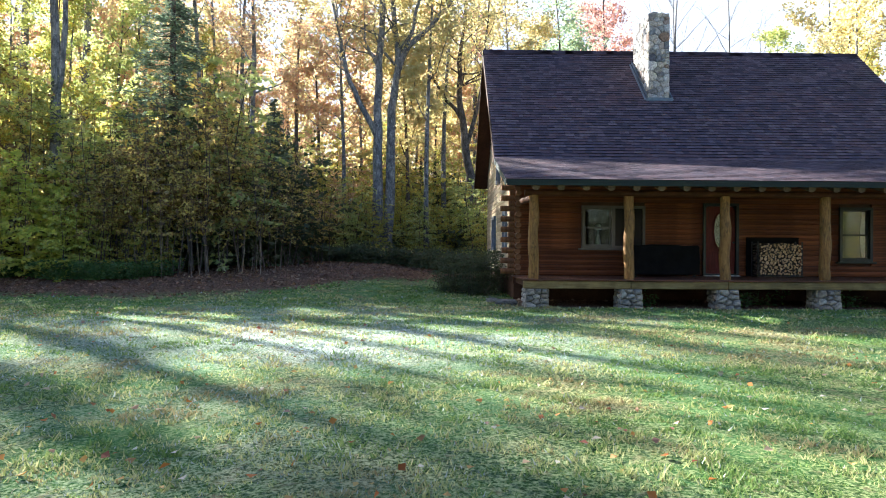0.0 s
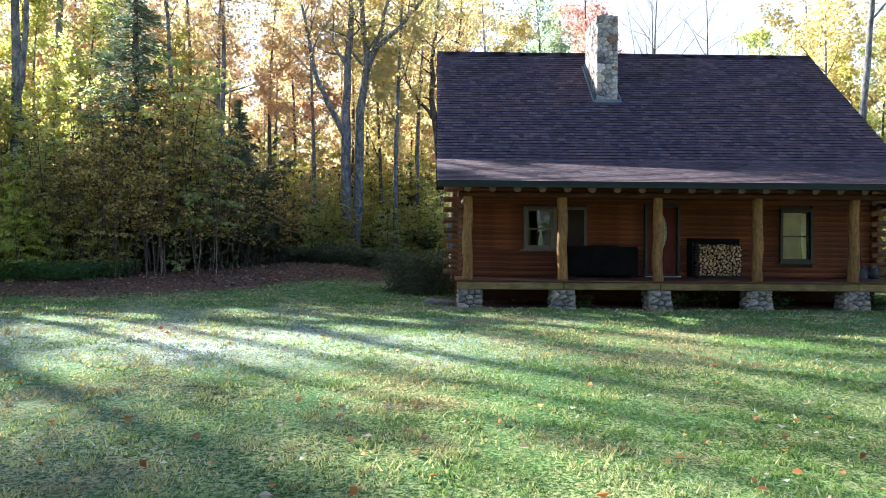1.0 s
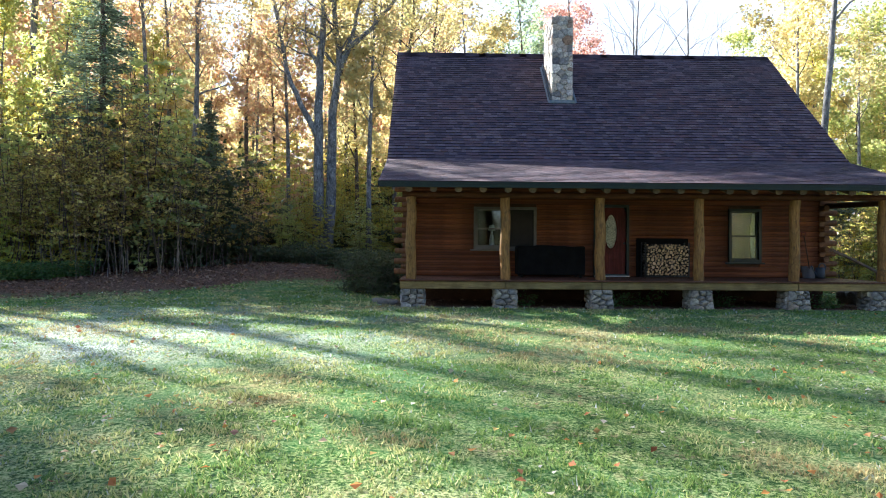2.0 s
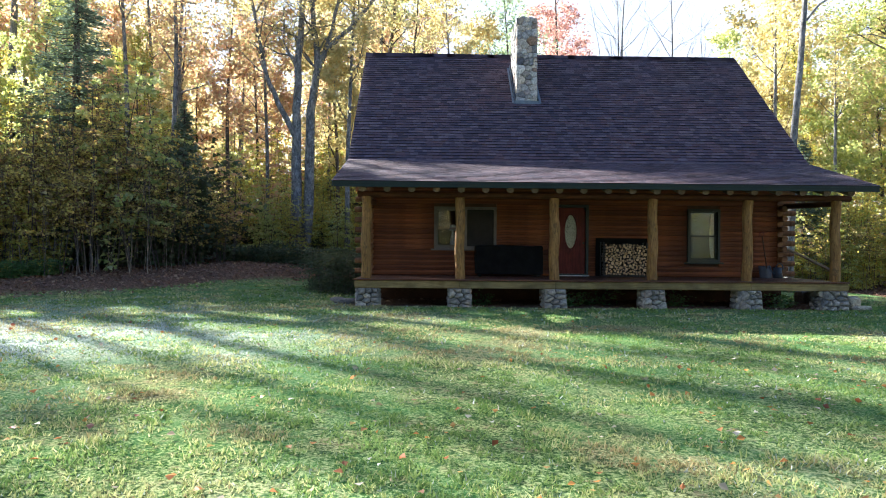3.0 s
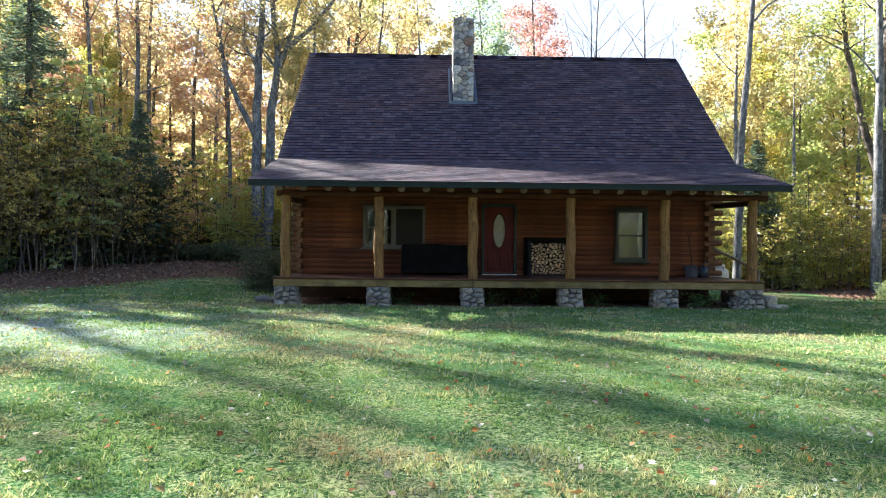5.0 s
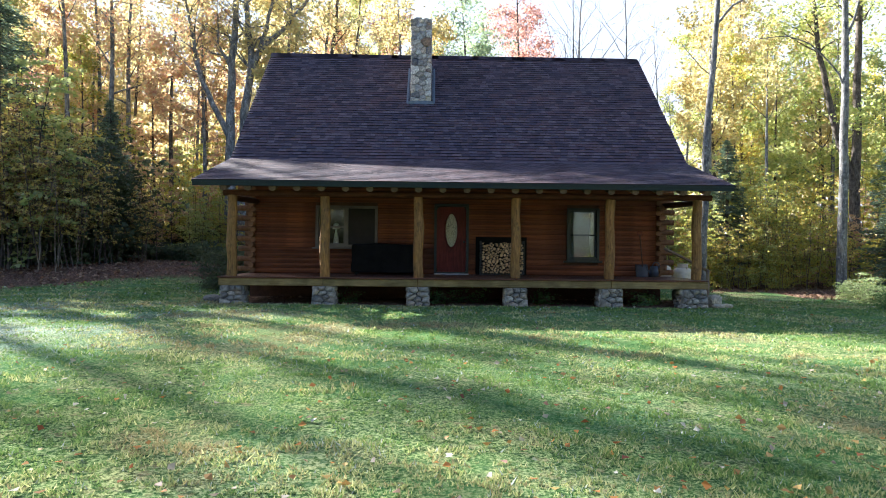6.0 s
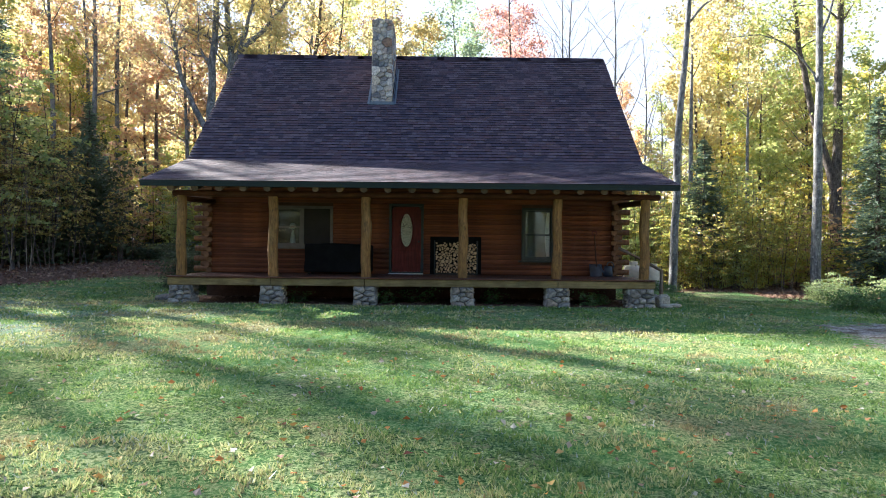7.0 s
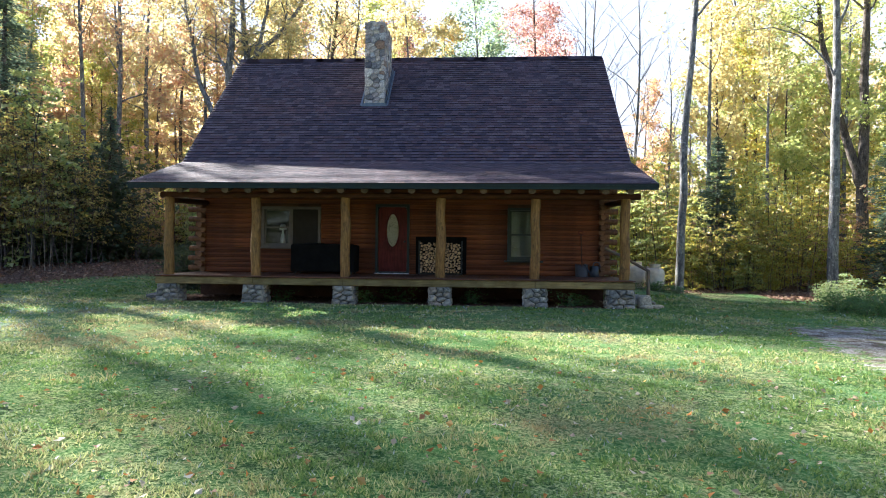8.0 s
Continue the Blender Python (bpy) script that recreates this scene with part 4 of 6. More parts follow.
def build_firewood():
    rack = thing("firewood_rack", on_deck(1.2, 1.95), "black metal rack holding split firewood by the wall", "firewood rack")
    w, h, d = 1.18, 0.92, 0.42
    for x in (-w / 2 - 0.02, w / 2 + 0.02):
        for y in (-d / 2 + 0.05, d / 2 - 0.05):
            part("upright", boxed(x - 0.015, x + 0.015, y - 0.015, y + 0.015, 0.0, h + 0.06, 0.003), black_iron, rack)
    for y in (-d / 2 + 0.05, d / 2 - 0.05):
        part("rail", boxed(-w / 2 - 0.005, w / 2 + 0.005, y - 0.015, y + 0.015, 0.02, 0.05), black_iron, rack)
    part("back_sheet", boxed(-w / 2 - 0.15, w / 2 + 0.15, d / 2 + 0.005, d / 2 + 0.03, 0.01, h + 0.18, 0.004), black_cover, rack, "black sheet behind the wood")
    r = random.Random(9)
    end_m = Mat("cut_wood_end", 0.85)
    wv = end_m.node("ShaderNodeTexWave", Scale=9.0, Distortion=2.0)
    wv.wave_type = "RINGS"
    end_m.l.new(end_m.coord("Object"), wv.inputs["Vector"])
    c = end_m.ramp(wv.outputs["Fac"], [(0, (0.48, 0.33, 0.18)), (1, (0.62, 0.46, 0.28))])
    c = end_m.mix(0.8, c, end_m.ramp(end_m.rand(), [(0, (0.6, 0.5, 0.42)), (1, (1.1, 1.05, 1))]), "MULTIPLY")
    end_m.color(c)
    kinds = []
    for k in range(8):
        bm = bmesh.new()
        rk = random.Random(100 + k)
        pts = []
        if k < 6:      # round billet
            n = 10
            pts = [((1 + rk.uniform(-0.1, 0.1)) * math.cos(2 * math.pi * i / n), (1 + rk.uniform(-0.1, 0.1)) * math.sin(2 * math.pi * i / n)) for i in range(n)]
        else:          # split wedge
            ang = rk.uniform(0.45, 0.9) * math.pi
            pts = [(-0.4, -0.3)] + [(-0.4 + 1.5 * math.cos(ang * i / 5 - 0.4), -0.3 + 1.4 * math.sin(ang * i / 5 - 0.4)) for i in range(6)]
        a = [bm.verts.new((x, -0.5, z)) for x, z in pts]
        b = [bm.verts.new((x, 0.5, z)) for x, z in pts]
        f1, f2 = bm.faces.new(a), bm.faces.new(b[::-1])
        for i in range(len(pts)):
            j = (i + 1) % len(pts)
            bm.faces.new((a[i], b[i], b[j], a[j]))
        bmesh.ops.recalc_face_normals(bm, faces=bm.faces)
        me = mesh_of(bm, "billet", end_m.m)
        me.materials.append(bark_dark)
        for p in me.polygons:
            p.material_index = 0 if abs(p.normal.y) > 0.5 else 1
        kinds.append(me)
    # pack circles by dropping
    placed = []
    for tries in range(16000):
        rad = r.choice([0.026, 0.032, 0.038, 0.044, 0.05])
        x, z = r.uniform(-w / 2 + rad, w / 2 - rad), r.uniform(0.055 + rad, h - rad + 0.03 * math.sin(x * 7) if tries else h)
        if all((x - a) ** 2 + (z - b) ** 2 > (0.97 * (rad + c)) ** 2 for a, b, c in placed):
            placed.append((x, z, rad))
    for x, z, rad in placed:
        part("billet", r.choice(kinds), None, rack, m=Matrix.LocRotScale((x, r.uniform(-0.03, 0.02), z), Euler((0, r.uniform(0, 6.28), 0)), (rad, 0.38, rad)))


def build_covered_bench():
    b = thing("covered_bench", on_deck(-2.1, 1.72), "long porch bench shrouded in a black cover", "bench")
    bm = boxed(-0.92, 0.92, -0.33, 0.33, 0.06, 0.87, 0.05, 3)
    bmesh.ops.subdivide_edges(bm, edges=[e for e in bm.edges if e.calc_length() > 0.3], cuts=9, use_grid_fill=True)
    for v in bm.verts:
        n = noise.noise(Vector((v.co.x * 4, v.co.z * 1.2, v.co.y * 3)))
        v.co.y += 0.035 * n * (1.3 - v.co.z)
        v.co.x += 0.02 * noise.noise(v.co * 3)
        if v.co.z > 0.8:
            v.co.z += 0.03 * noise.noise(Vector((v.co.x * 3, v.co.y * 3, 1))) - 0.03 * abs(v.co.x)
    part("cover", bm, black_cover, b, smooth=True)
    for x in (-0.8, 0.8):
        for y in (-0.25, 0.25):
            part("leg", boxed(x - 0.03, x + 0.03, y - 0.03, y + 0.03, 0.0, 0.1), black_iron, b)


def build_shovel():
    s = thing("shovel", on_deck(5.2, 2.0), "long-handled shovel leaning against the log wall", "shovel")
    sh = Shape()
    sh.tube([(0, -0.2, 0.28), (0.0, 0.06, 1.2)], [0.016, 0.016], 8)
    part("handle", quick_mesh("handle", sh.v, np.array(sh.f), [dark_wood], True), None, s)
    sh = Shape()
    sh.tube([(-0.06, 0.06, 1.2), (-0.06, 0.085, 1.29), (0.06, 0.085, 1.29), (0.06, 0.06, 1.2), (-0.06, 0.06, 1.2)], [0.013] * 5, 6)
    part("grip", quick_mesh("grip", sh.v, np.array(sh.f), [door_wood], True), None, s, "red D-shaped grip")
    bm = bmesh.new()
    bmesh.ops.create_grid(bm, x_segments=8, y_segments=8, size=0.5)
    for v in bm.verts:
        x, y = v.co.x, v.co.y
        v.co = Vector((x * 0.36, -0.24 + 0.10 * (y + 0.5) - 0.08 * (1 - 4 * x * x) + 0.06, 0.01 + 0.34 * (y + 0.5)))
    bmesh.ops.solidify(bm, geom=bm.faces[:], thickness=0.008)
    part("blade", bm, grey_plastic, s, "grey scoop blade", smooth=True)


def build_bag():
    s = thing("watering_can", on_deck(5.56, 1.9), "blue-grey plastic watering can on the deck", "watering can")
    bm = bmesh.new()
    bmesh.ops.create_cone(bm, cap_ends=True, segments=20, radius1=0.14, radius2=0.11, depth=0.3, matrix=pose(0, 0, 0.155))
    bmesh.ops.bevel(bm, geom=[e for e in bm.edges], offset=0.012, segments=2, affect="EDGES")
    part("body", bm, blue_plastic, s, smooth=True)
    sh = Shape()
    sh.tube([(0.06 + 0.1 * math.cos(t), 0, 0.3 + 0.12 * math.sin(t)) for t in np.linspace(-0.6, 3.4, 12)], [0.014] * 12, 7)
    part("handle", quick_mesh("handle", sh.v, np.array(sh.f), [blue_plastic], True), None, s)
    sh = Shape()
    sh.tube([(-0.1, -0.02, 0.08), (-0.2, -0.04, 0.2), (-0.27, -0.05, 0.36)], [0.03, 0.022, 0.018], 8)
    part("spout", quick_mesh("spout", sh.v, np.array(sh.f), [blue_plastic], True), None, s)


build_firewood()
build_covered_bench()
build_shovel()
build_bag()


# ---- beside the cabin ----
def tank_lug(a):
    """A small lug on a tank's shoulder, turned by a degrees."""
    bm = boxed(0.24, 0.34, -0.012, 0.012, 0.8, 0.95, 0.004)
    bmesh.ops.rotate(bm, verts=bm.verts, cent=(0, 0, 0), matrix=Euler((0, 0, radians(a))).to_matrix())
    return bm


def build_tank(m, label):
    t = thing("propane_tank", m, label, "propane tank", "tanks beside the cabin")
    bm = bmesh.new()
    prof = [(0.0, 0.12), (0.28, 0.13), (0.36, 0.2), (0.375, 0.3), (0.375, 0.68), (0.35, 0.8), (0.25, 0.88), (0.0, 0.91)]
    n, rings = 24, []
    for r, z in prof:
        rings.append([bm.verts.new((max(r, 0.001) * math.cos(2 * math.pi * k / n), max(r, 0.001) * math.sin(2 * math.pi * k / n), z)) for k in range(n)])
    for a, b in zip(rings, rings[1:]):
        for k in range(n):
            bm.faces.new((a[k], a[(k + 1) % n], b[(k + 1) % n], b[k]))
    part("body", bm, tan_paint, t, smooth=True)
    def ring(r0, r1, z0, z1):
        bm = bmesh.new()
        q = [[bm.verts.new((r * math.cos(2 * math.pi * k / n), r * math.sin(2 * math.pi * k / n), z)) for k in range(n)] for r, z in ((r0, z0), (r1, z0), (r1, z1), (r0, z1))]
        for i in range(4):
            for k in range(n):
                bm.faces.new((q[i][k], q[i][(k + 1) % n], q[(i + 1) % 4][(k + 1) % n], q[(i + 1) % 4][k]))
        bmesh.ops.recalc_face_normals(bm, faces=bm.faces)
        return bm
    part("collar", ring(0.2, 0.212, 0.86, 1.03), tan_paint, t)
    part("lid", ring(0.18, 0.225, 1.03, 1.055), tan_paint, t)
    part("foot_ring", ring(0.27, 0.285, 0.0, 0.16), tan_paint, t)
    part("valve", ring(0.0005, 0.04, 0.9, 1.0), black_iron, t, "dark brass valve")
    for a in (40, 160, 280):
        part("lifting_lug", tank_lug(a), tan_paint, t)


def build_side():
    for x, y, lab in ((16.9, 23.3, "cream vertical propane tank beside the slender tree"), (16.4, 24.1, "cream propane tank standing behind its twin")):
        zz = ground_z(x, y)
        blk = thing("tank_base", pose(x, y, zz - 0.15), "grey concrete block under a propane tank", "slab")
        part("slab", boxed(-0.29, 0.29, -0.33, 0.33, 0, 0.2, 0.03), mortar, blk)
        build_tank(pose(x, y, zz + 0.05) @ Matrix.Scale(0.92, 4), lab)
    # side steps: stacked flat stones at the porch end, with a log handrail
    st = thing("stone_steps", HOUSE @ pose(6.45, 1.7, 0.06), "rough stone steps at the end of the porch", "steps")
    ms = [stone_mesh("stone", field_stone, 60 + k) for k in range(3)]
    for k, (dx, top) in enumerate(((-0.1, 0.46), (0.2, 0.28), (0.48, 0.12))):
        for j in range(2):
            part("stone", ms[(k + j) % 3], None, st, m=Matrix.LocRotScale((dx, (j - 0.5) * 0.45, top / 2 - 0.03), None, (0.42, 0.52, top + 0.06)))
    rl = thing("stair_handrail", HOUSE, "weathered log handrail sloping down beside the steps", "handrail")
    s = Shape()
    s.tube([(5.85, 1.9, 1.62), (6.4, 1.75, 1.33), (7.0, 1.6, 0.98)], [0.04, 0.038, 0.042], 8)
    part("rail", quick_mesh("rail", s.v, np.array(s.f), [grey_wood], True), None, rl)
    s = Shape()
    s.tube([(6.98, 1.6, 0.1), (6.98, 1.6, 1.0)], [0.05, 0.045], 8)
    part("post", quick_mesh("post", s.v, np.array(s.f), [grey_wood], True), None, rl)
    # loose stones by the corner pier
    for k, (u, v, sc) in enumerate(((6.5, 0.15, (0.34, 0.36, 0.36)), (6.8, 0.1, (0.42, 0.3, 0.1)), (6.5, -0.1, (0.3, 0.26, 0.1)))):
        p = HOUSE @ Vector((u, v, 0))
        o = new("loose_stone", stone_mesh("loose_stone", tan_stone, 80 + k))
        o.matrix_world = Matrix.LocRotScale((p.x, p.y, ground_z(p.x, p.y) + sc[2] * 0.4), Euler((0, 0, k)), sc)
        tagged(o, "pale loose field stone by the porch pier", "stone", "stones by the porch")
    for k, (u, v, sc) in enumerate(((-6.45, 0.6, (0.6, 0.4, 0.16)), (-6.75, 1.2, (0.4, 0.3, 0.14)))):
        p = HOUSE @ Vector((u, v, 0))
        o = new("loose_stone", stone_mesh("loose_stone", field_stone, 90 + k))
        o.matrix_world = Matrix.LocRotScale((p.x, p.y, ground_z(p.x, p.y) + sc[2] * 0.35), Euler((0, 0, k)), sc)
        tagged(o, "flat grey stone in the grass by the porch corner", "stone", "stones by the porch")


build_side()


# ---- trees and shrubs ----
def leaf_quads(centers, size, r, flat=0.0, along=None, slim=0.62):
    """Folded diamond leaves with random turns: verts and quads."""
    n = len(centers)
    c = np.asarray(centers, dtype=np.float64)
    a = r.normal(size=(n, 3)) if along is None else np.asarray(along) + r.normal(size=(n, 3)) * 0.25
    a[:, 2] *= (1 - flat)
    a /= np.linalg.norm(a, axis=1, keepdims=True) + 1e-9
    b = r.normal(size=(n, 3))
    b[:, 2] *= (1 - flat)
    b -= a * (a * b).sum(1, keepdims=True)
    b /= np.linalg.norm(b, axis=1, keepdims=True) + 1e-9
    nrm = np.cross(a, b)
    s = size * r.uniform(0.6, 1.35, (n, 1))
    fold = nrm * s * 0.16
    v = np.stack([c - a * s * 0.5, c + b * s * 0.5 * slim + fold, c + a * s * 0.5, c - b * s * 0.5 * slim + fold], 1)
    return v.reshape(-1, 3), np.arange(4 * n).reshape(n, 4)


def leaf_tris(centers, size, r, flat=0.0):
    """Three-cornered leaves for trees that stand far off."""
    n = len(centers)
    a = r.normal(size=(n, 3))
    a[:, 2] *= (1 - flat)
    a /= np.linalg.norm(a, axis=1, keepdims=True) + 1e-9
    b = r.normal(size=(n, 3))
    b -= a * (a * b).sum(1, keepdims=True)
    b /= np.linalg.norm(b, axis=1, keepdims=True) + 1e-9
    s = size * r.uniform(0.6, 1.35, (n, 1))
    c = np.asarray(centers)
    v = np.stack([c - a * s * 0.5, c + a * s * 0.4 + b * s * 0.42, c + a * s * 0.4 - b * s * 0.42], 1)
    return v.reshape(-1, 3), np.arange(3 * n).reshape(n, 3)


def branch(shape, r, start, direct, length, rad, tips, depth, up=0.25, sides=5, wob=0.18):
    p, d = Vector(start), Vector(direct).normalized()
    n = 4 if sides > 3 else 2
    path, rads = [p.copy()], [rad]
    for i in range(n):
        d = (d + Vector(r.normal(size=3) * wob) + Vector((0, 0, up * 0.3))).normalized()
        p = p + d * (length / n)
        path.append(p.copy())
        rads.append(rad * (1 - 0.8 * (i + 1) / n))
        tips.append((p.copy(), length))
        if i >= 1 or sides == 3:
            if depth > 0:
                for _ in range(1):
                    q = (d + Vector(r.normal(size=3) * 0.75)).normalized()
                    branch(shape, r, p, q, length * r.uniform(0.35, 0.55), max(rads[-1] * 0.6, 0.006), tips, depth - 1, up, 3, wob)
    shape.tube(path, rads, sides)


def tree_meshes(seed, h, rad, clear, spread, n_leaf, size, leaf, bark, lean=(0.0, 0.0), limbs=11, puff=0.45, rise=(0.6, 1.4)):
    """The meshes of a forest tree: a wobbling trunk, rising limbs, and leaves gathered round the twigs."""
    r = np.random.default_rng(seed)
    s, tips = Shape(), []
    n = 14
    path, rads = [], []
    wx, wy = r.uniform(0, 6, 2)
    for i in range(n):
        f = i / (n - 1)
        path.append(Vector((lean[0] * f + 0.018 * h * math.sin(wx + f * 5) * f, lean[1] * f + 0.018 * h * math.sin(wy + f * 4) * f, -0.25 + (h + 0.25) * f)))
        rads.append(rad * ((1.35 if i == 0 else 1.0) * (1 - f) ** 0.75 + 0.03))
    s.tube(path, rads, 9)
    for k in range(limbs):
        f = clear + (0.97 - clear) * (k + r.uniform(0, 0.8)) / limbs
        i = min(int(f * (n - 1)), n - 2)
        p = path[i].lerp(path[i + 1], f * (n - 1) - i)
        a = k * 2.4 + r.uniform(-0.5, 0.5)
        ln = spread * (1.15 - 0.75 * (f - clear) / (1 - clear)) * r.uniform(0.7, 1.15)
        d = Vector((math.cos(a), math.sin(a), r.uniform(*rise)))
        branch(s, r, p, d, ln, rads[i] * r.uniform(0.3, 0.5), tips, 2 if n_leaf < 1 or ln > 3.0 else 1)
    tips.append((path[-1], spread))
    trunk = quick_mesh("trunk", s.v, np.array(s.f), [bark], True)
    crown = None
    if n_leaf:
        pick = r.choice(len(tips), size=max(8, int(len(tips) * 0.75)), replace=False)
        base = np.array([tips[j][0] for j in pick])
        which = r.integers(0, len(base), n_leaf)
        c = base[which] + r.normal(size=(n_leaf, 3)) * np.array([puff, puff, puff * 0.65])
        v, f = leaf_tris(c, size, r, 0.35)
        crown = quick_mesh("crown", v, f, [LEAF[leaf]])
    return trunk, crown


def put_tree(trunk, crown, x, y, scale=1.0, turn=0.0, label="", name="tree", group="", z=None, category="tree"):
    t = thing(name, Matrix.LocRotScale((x, y, ground_z(x, y) if z is None else z), Euler((0, 0, turn)), (scale,) * 3), label, category, group)
    part("trunk", trunk, None, t)
    if crown:
        part("crown", crown, None, t)
    return t


def limb_tree(name, x, y, lines, leaf, n_leaf, size, label, bark, seed, puff=0.6, twigs=True):
    """A tree from its own trunk and limb lines: each line is a list of (dx, dz, dy) and two radii."""
    r = np.random.default_rng(seed)
    s, tips = Shape(), []
    for pts, r0, r1, leafy in lines:
        path = [Vector((p[0], p[2] if len(p) > 2 else 0.0, p[1])) for p in pts]
        fine = []
        for a, b in zip(path, path[1:]):
            for k in range(3):
                fine.append(a.lerp(b, k / 3) + Vector(r.normal(size=3) * 0.03))
        fine.append(path[-1])
        rads = [r0 + (r1 - r0) * i / (len(fine) - 1) for i in range(len(fine))]
        s.tube(fine, rads, 10)
        if leafy:
            for i in range(int(len(fine) * (1 - leafy)), len(fine)):
                for _ in range(2):
                    a = r.uniform(0, 6.28)
                    branch(s, r, fine[i], (math.cos(a), math.sin(a), r.uniform(0.2, 0.9)), r.uniform(1.2, 3.2), rads[i] * 0.4, tips, 2)
    trunk = quick_mesh("trunk", s.v, np.array(s.f), [bark], True)
    crown = None
    if n_leaf and tips:
        base = np.array([t[0] for t in tips])
        c = base[r.integers(0, len(base), n_leaf)] + r.normal(size=(n_leaf, 3)) * np.array([puff, puff, puff * 0.6])
        v, f = leaf_quads(c, size, r, 0.35)
        crown = quick_mesh("crown", v, f, [LEAF[leaf]])
    return put_tree(trunk, crown, x, y, label=label, name=name)


def spruce_meshes(seed, h, base_r, n_per):
    r = np.random.default_rng(seed)
    s = Shape()
    s.tube([(0, 0, -0.2), (0, 0, h * 0.5), (0, 0, h)], [0.012 * h + 0.03, 0.008 * h + 0.02, 0.01], 8)
    cs, al = [], []
    z = h * 0.06
    while z < h * 0.985:
        f = z / h
        rr = base_r * (1 - f) ** 0.85 + 0.12
        for k in range(int(7 - 2 * f)):
            a = r.uniform(0, 6.28)
            ln = rr * r.uniform(0.65, 1.15)
            pts = []
            for q in np.linspace(0, 1, 6):
                pts.append(Vector((math.cos(a) * ln * q, math.sin(a) * ln * q, z - 0.22 * ln * math.sin(q * 2.2) + 0.05 * q)))
            s.tube(pts, [0.02 * (1 - q) + 0.004 for q in np.linspace(0, 1, 6)], 4)
            m = max(10, int(1.9 * n_per * ln))
            q = r.uniform(0.12, 1, m)
            side = r.normal(size=m) * 0.2 * ln * (1.15 - q)
            x = math.cos(a) * ln * q - math.sin(a) * side
            y = math.sin(a) * ln * q + math.cos(a) * side
            zz = z - 0.22 * ln * np.sin(q * 2.2) + 0.05 * q + r.normal(size=m) * 0.07
            cs.append(np.stack([x, y, zz], 1))
            al.append(np.stack([math.cos(a) - math.sin(a) * np.sign(side) * 0.8, math.sin(a) + math.cos(a) * np.sign(side) * 0.8, np.full(m, -0.15)], 1))
        z += r.uniform(0.14, 0.24) * (1.3 - 0.5 * f)
    v, f = leaf_quads(np.concatenate(cs), 0.17, r, 0.1, np.concatenate(al), 0.34)
    return quick_mesh("trunk", s.v, np.array(s.f), [bark_dark], True), quick_mesh("crown", v, f, [LEAF["spruce"]])


def shrub_meshes(seed, h, spread, stems, n_leaf, size, leaf, bark, low=0.35, puff=0.3):
    """Many thin stems from one foot, leafy over the upper part."""
    r = np.random.default_rng(seed)
    s, tips = Shape(), []
    for k in range(stems):
        a, q = r.uniform(0, 6.28), r.uniform(0, 1)
        x, y = math.cos(a) * spread * 0.6 * q, math.sin(a) * spread * 0.6 * q
        hh = h * r.uniform(0.6, 1.0)
        out = r.uniform(0.1, 0.5) * spread
        n = 6
        path = []
        for i in range(n):
            f = i / (n - 1)
            path.append(Vector((x + math.cos(a) * out * f * f + r.normal() * 0.04, y + math.sin(a) * out * f * f + r.normal() * 0.04, -0.1 + (hh + 0.1) * f)))
        rad = (0.004 * hh + 0.004) * r.uniform(0.7, 1.2)
        s.tube(path, [rad * (1 - 0.8 * i / (n - 1)) for i in range(n)], 5)
        for i in range(1, n):
            if i / (n - 1) >= low:
                for _ in range(2):
                    b = r.uniform(0, 6.28)
                    branch(s, r, path[i], (math.cos(b), math.sin(b), r.uniform(-0.15, 0.35)), hh * r.uniform(0.16, 0.34), rad * 0.4, tips, 1 if h > 2 else 0, up=-0.05, sides=3)
    base = np.array([t[0] for t in tips])
    c = base[r.integers(0, len(base), n_leaf)] + r.normal(size=(n_leaf, 3)) * np.array([puff, puff, puff * 0.2])
    c[:, 2] = np.maximum(c[:, 2], 0.03)
    v, f = leaf_tris(c, size, r, 0.75) if h > 2 else leaf_quads(c, size, r, 0.55)
    return quick_mesh("trunk", s.v, np.array(s.f), [bark], True), quick_mesh("crown", v, f, [LEAF[leaf]])


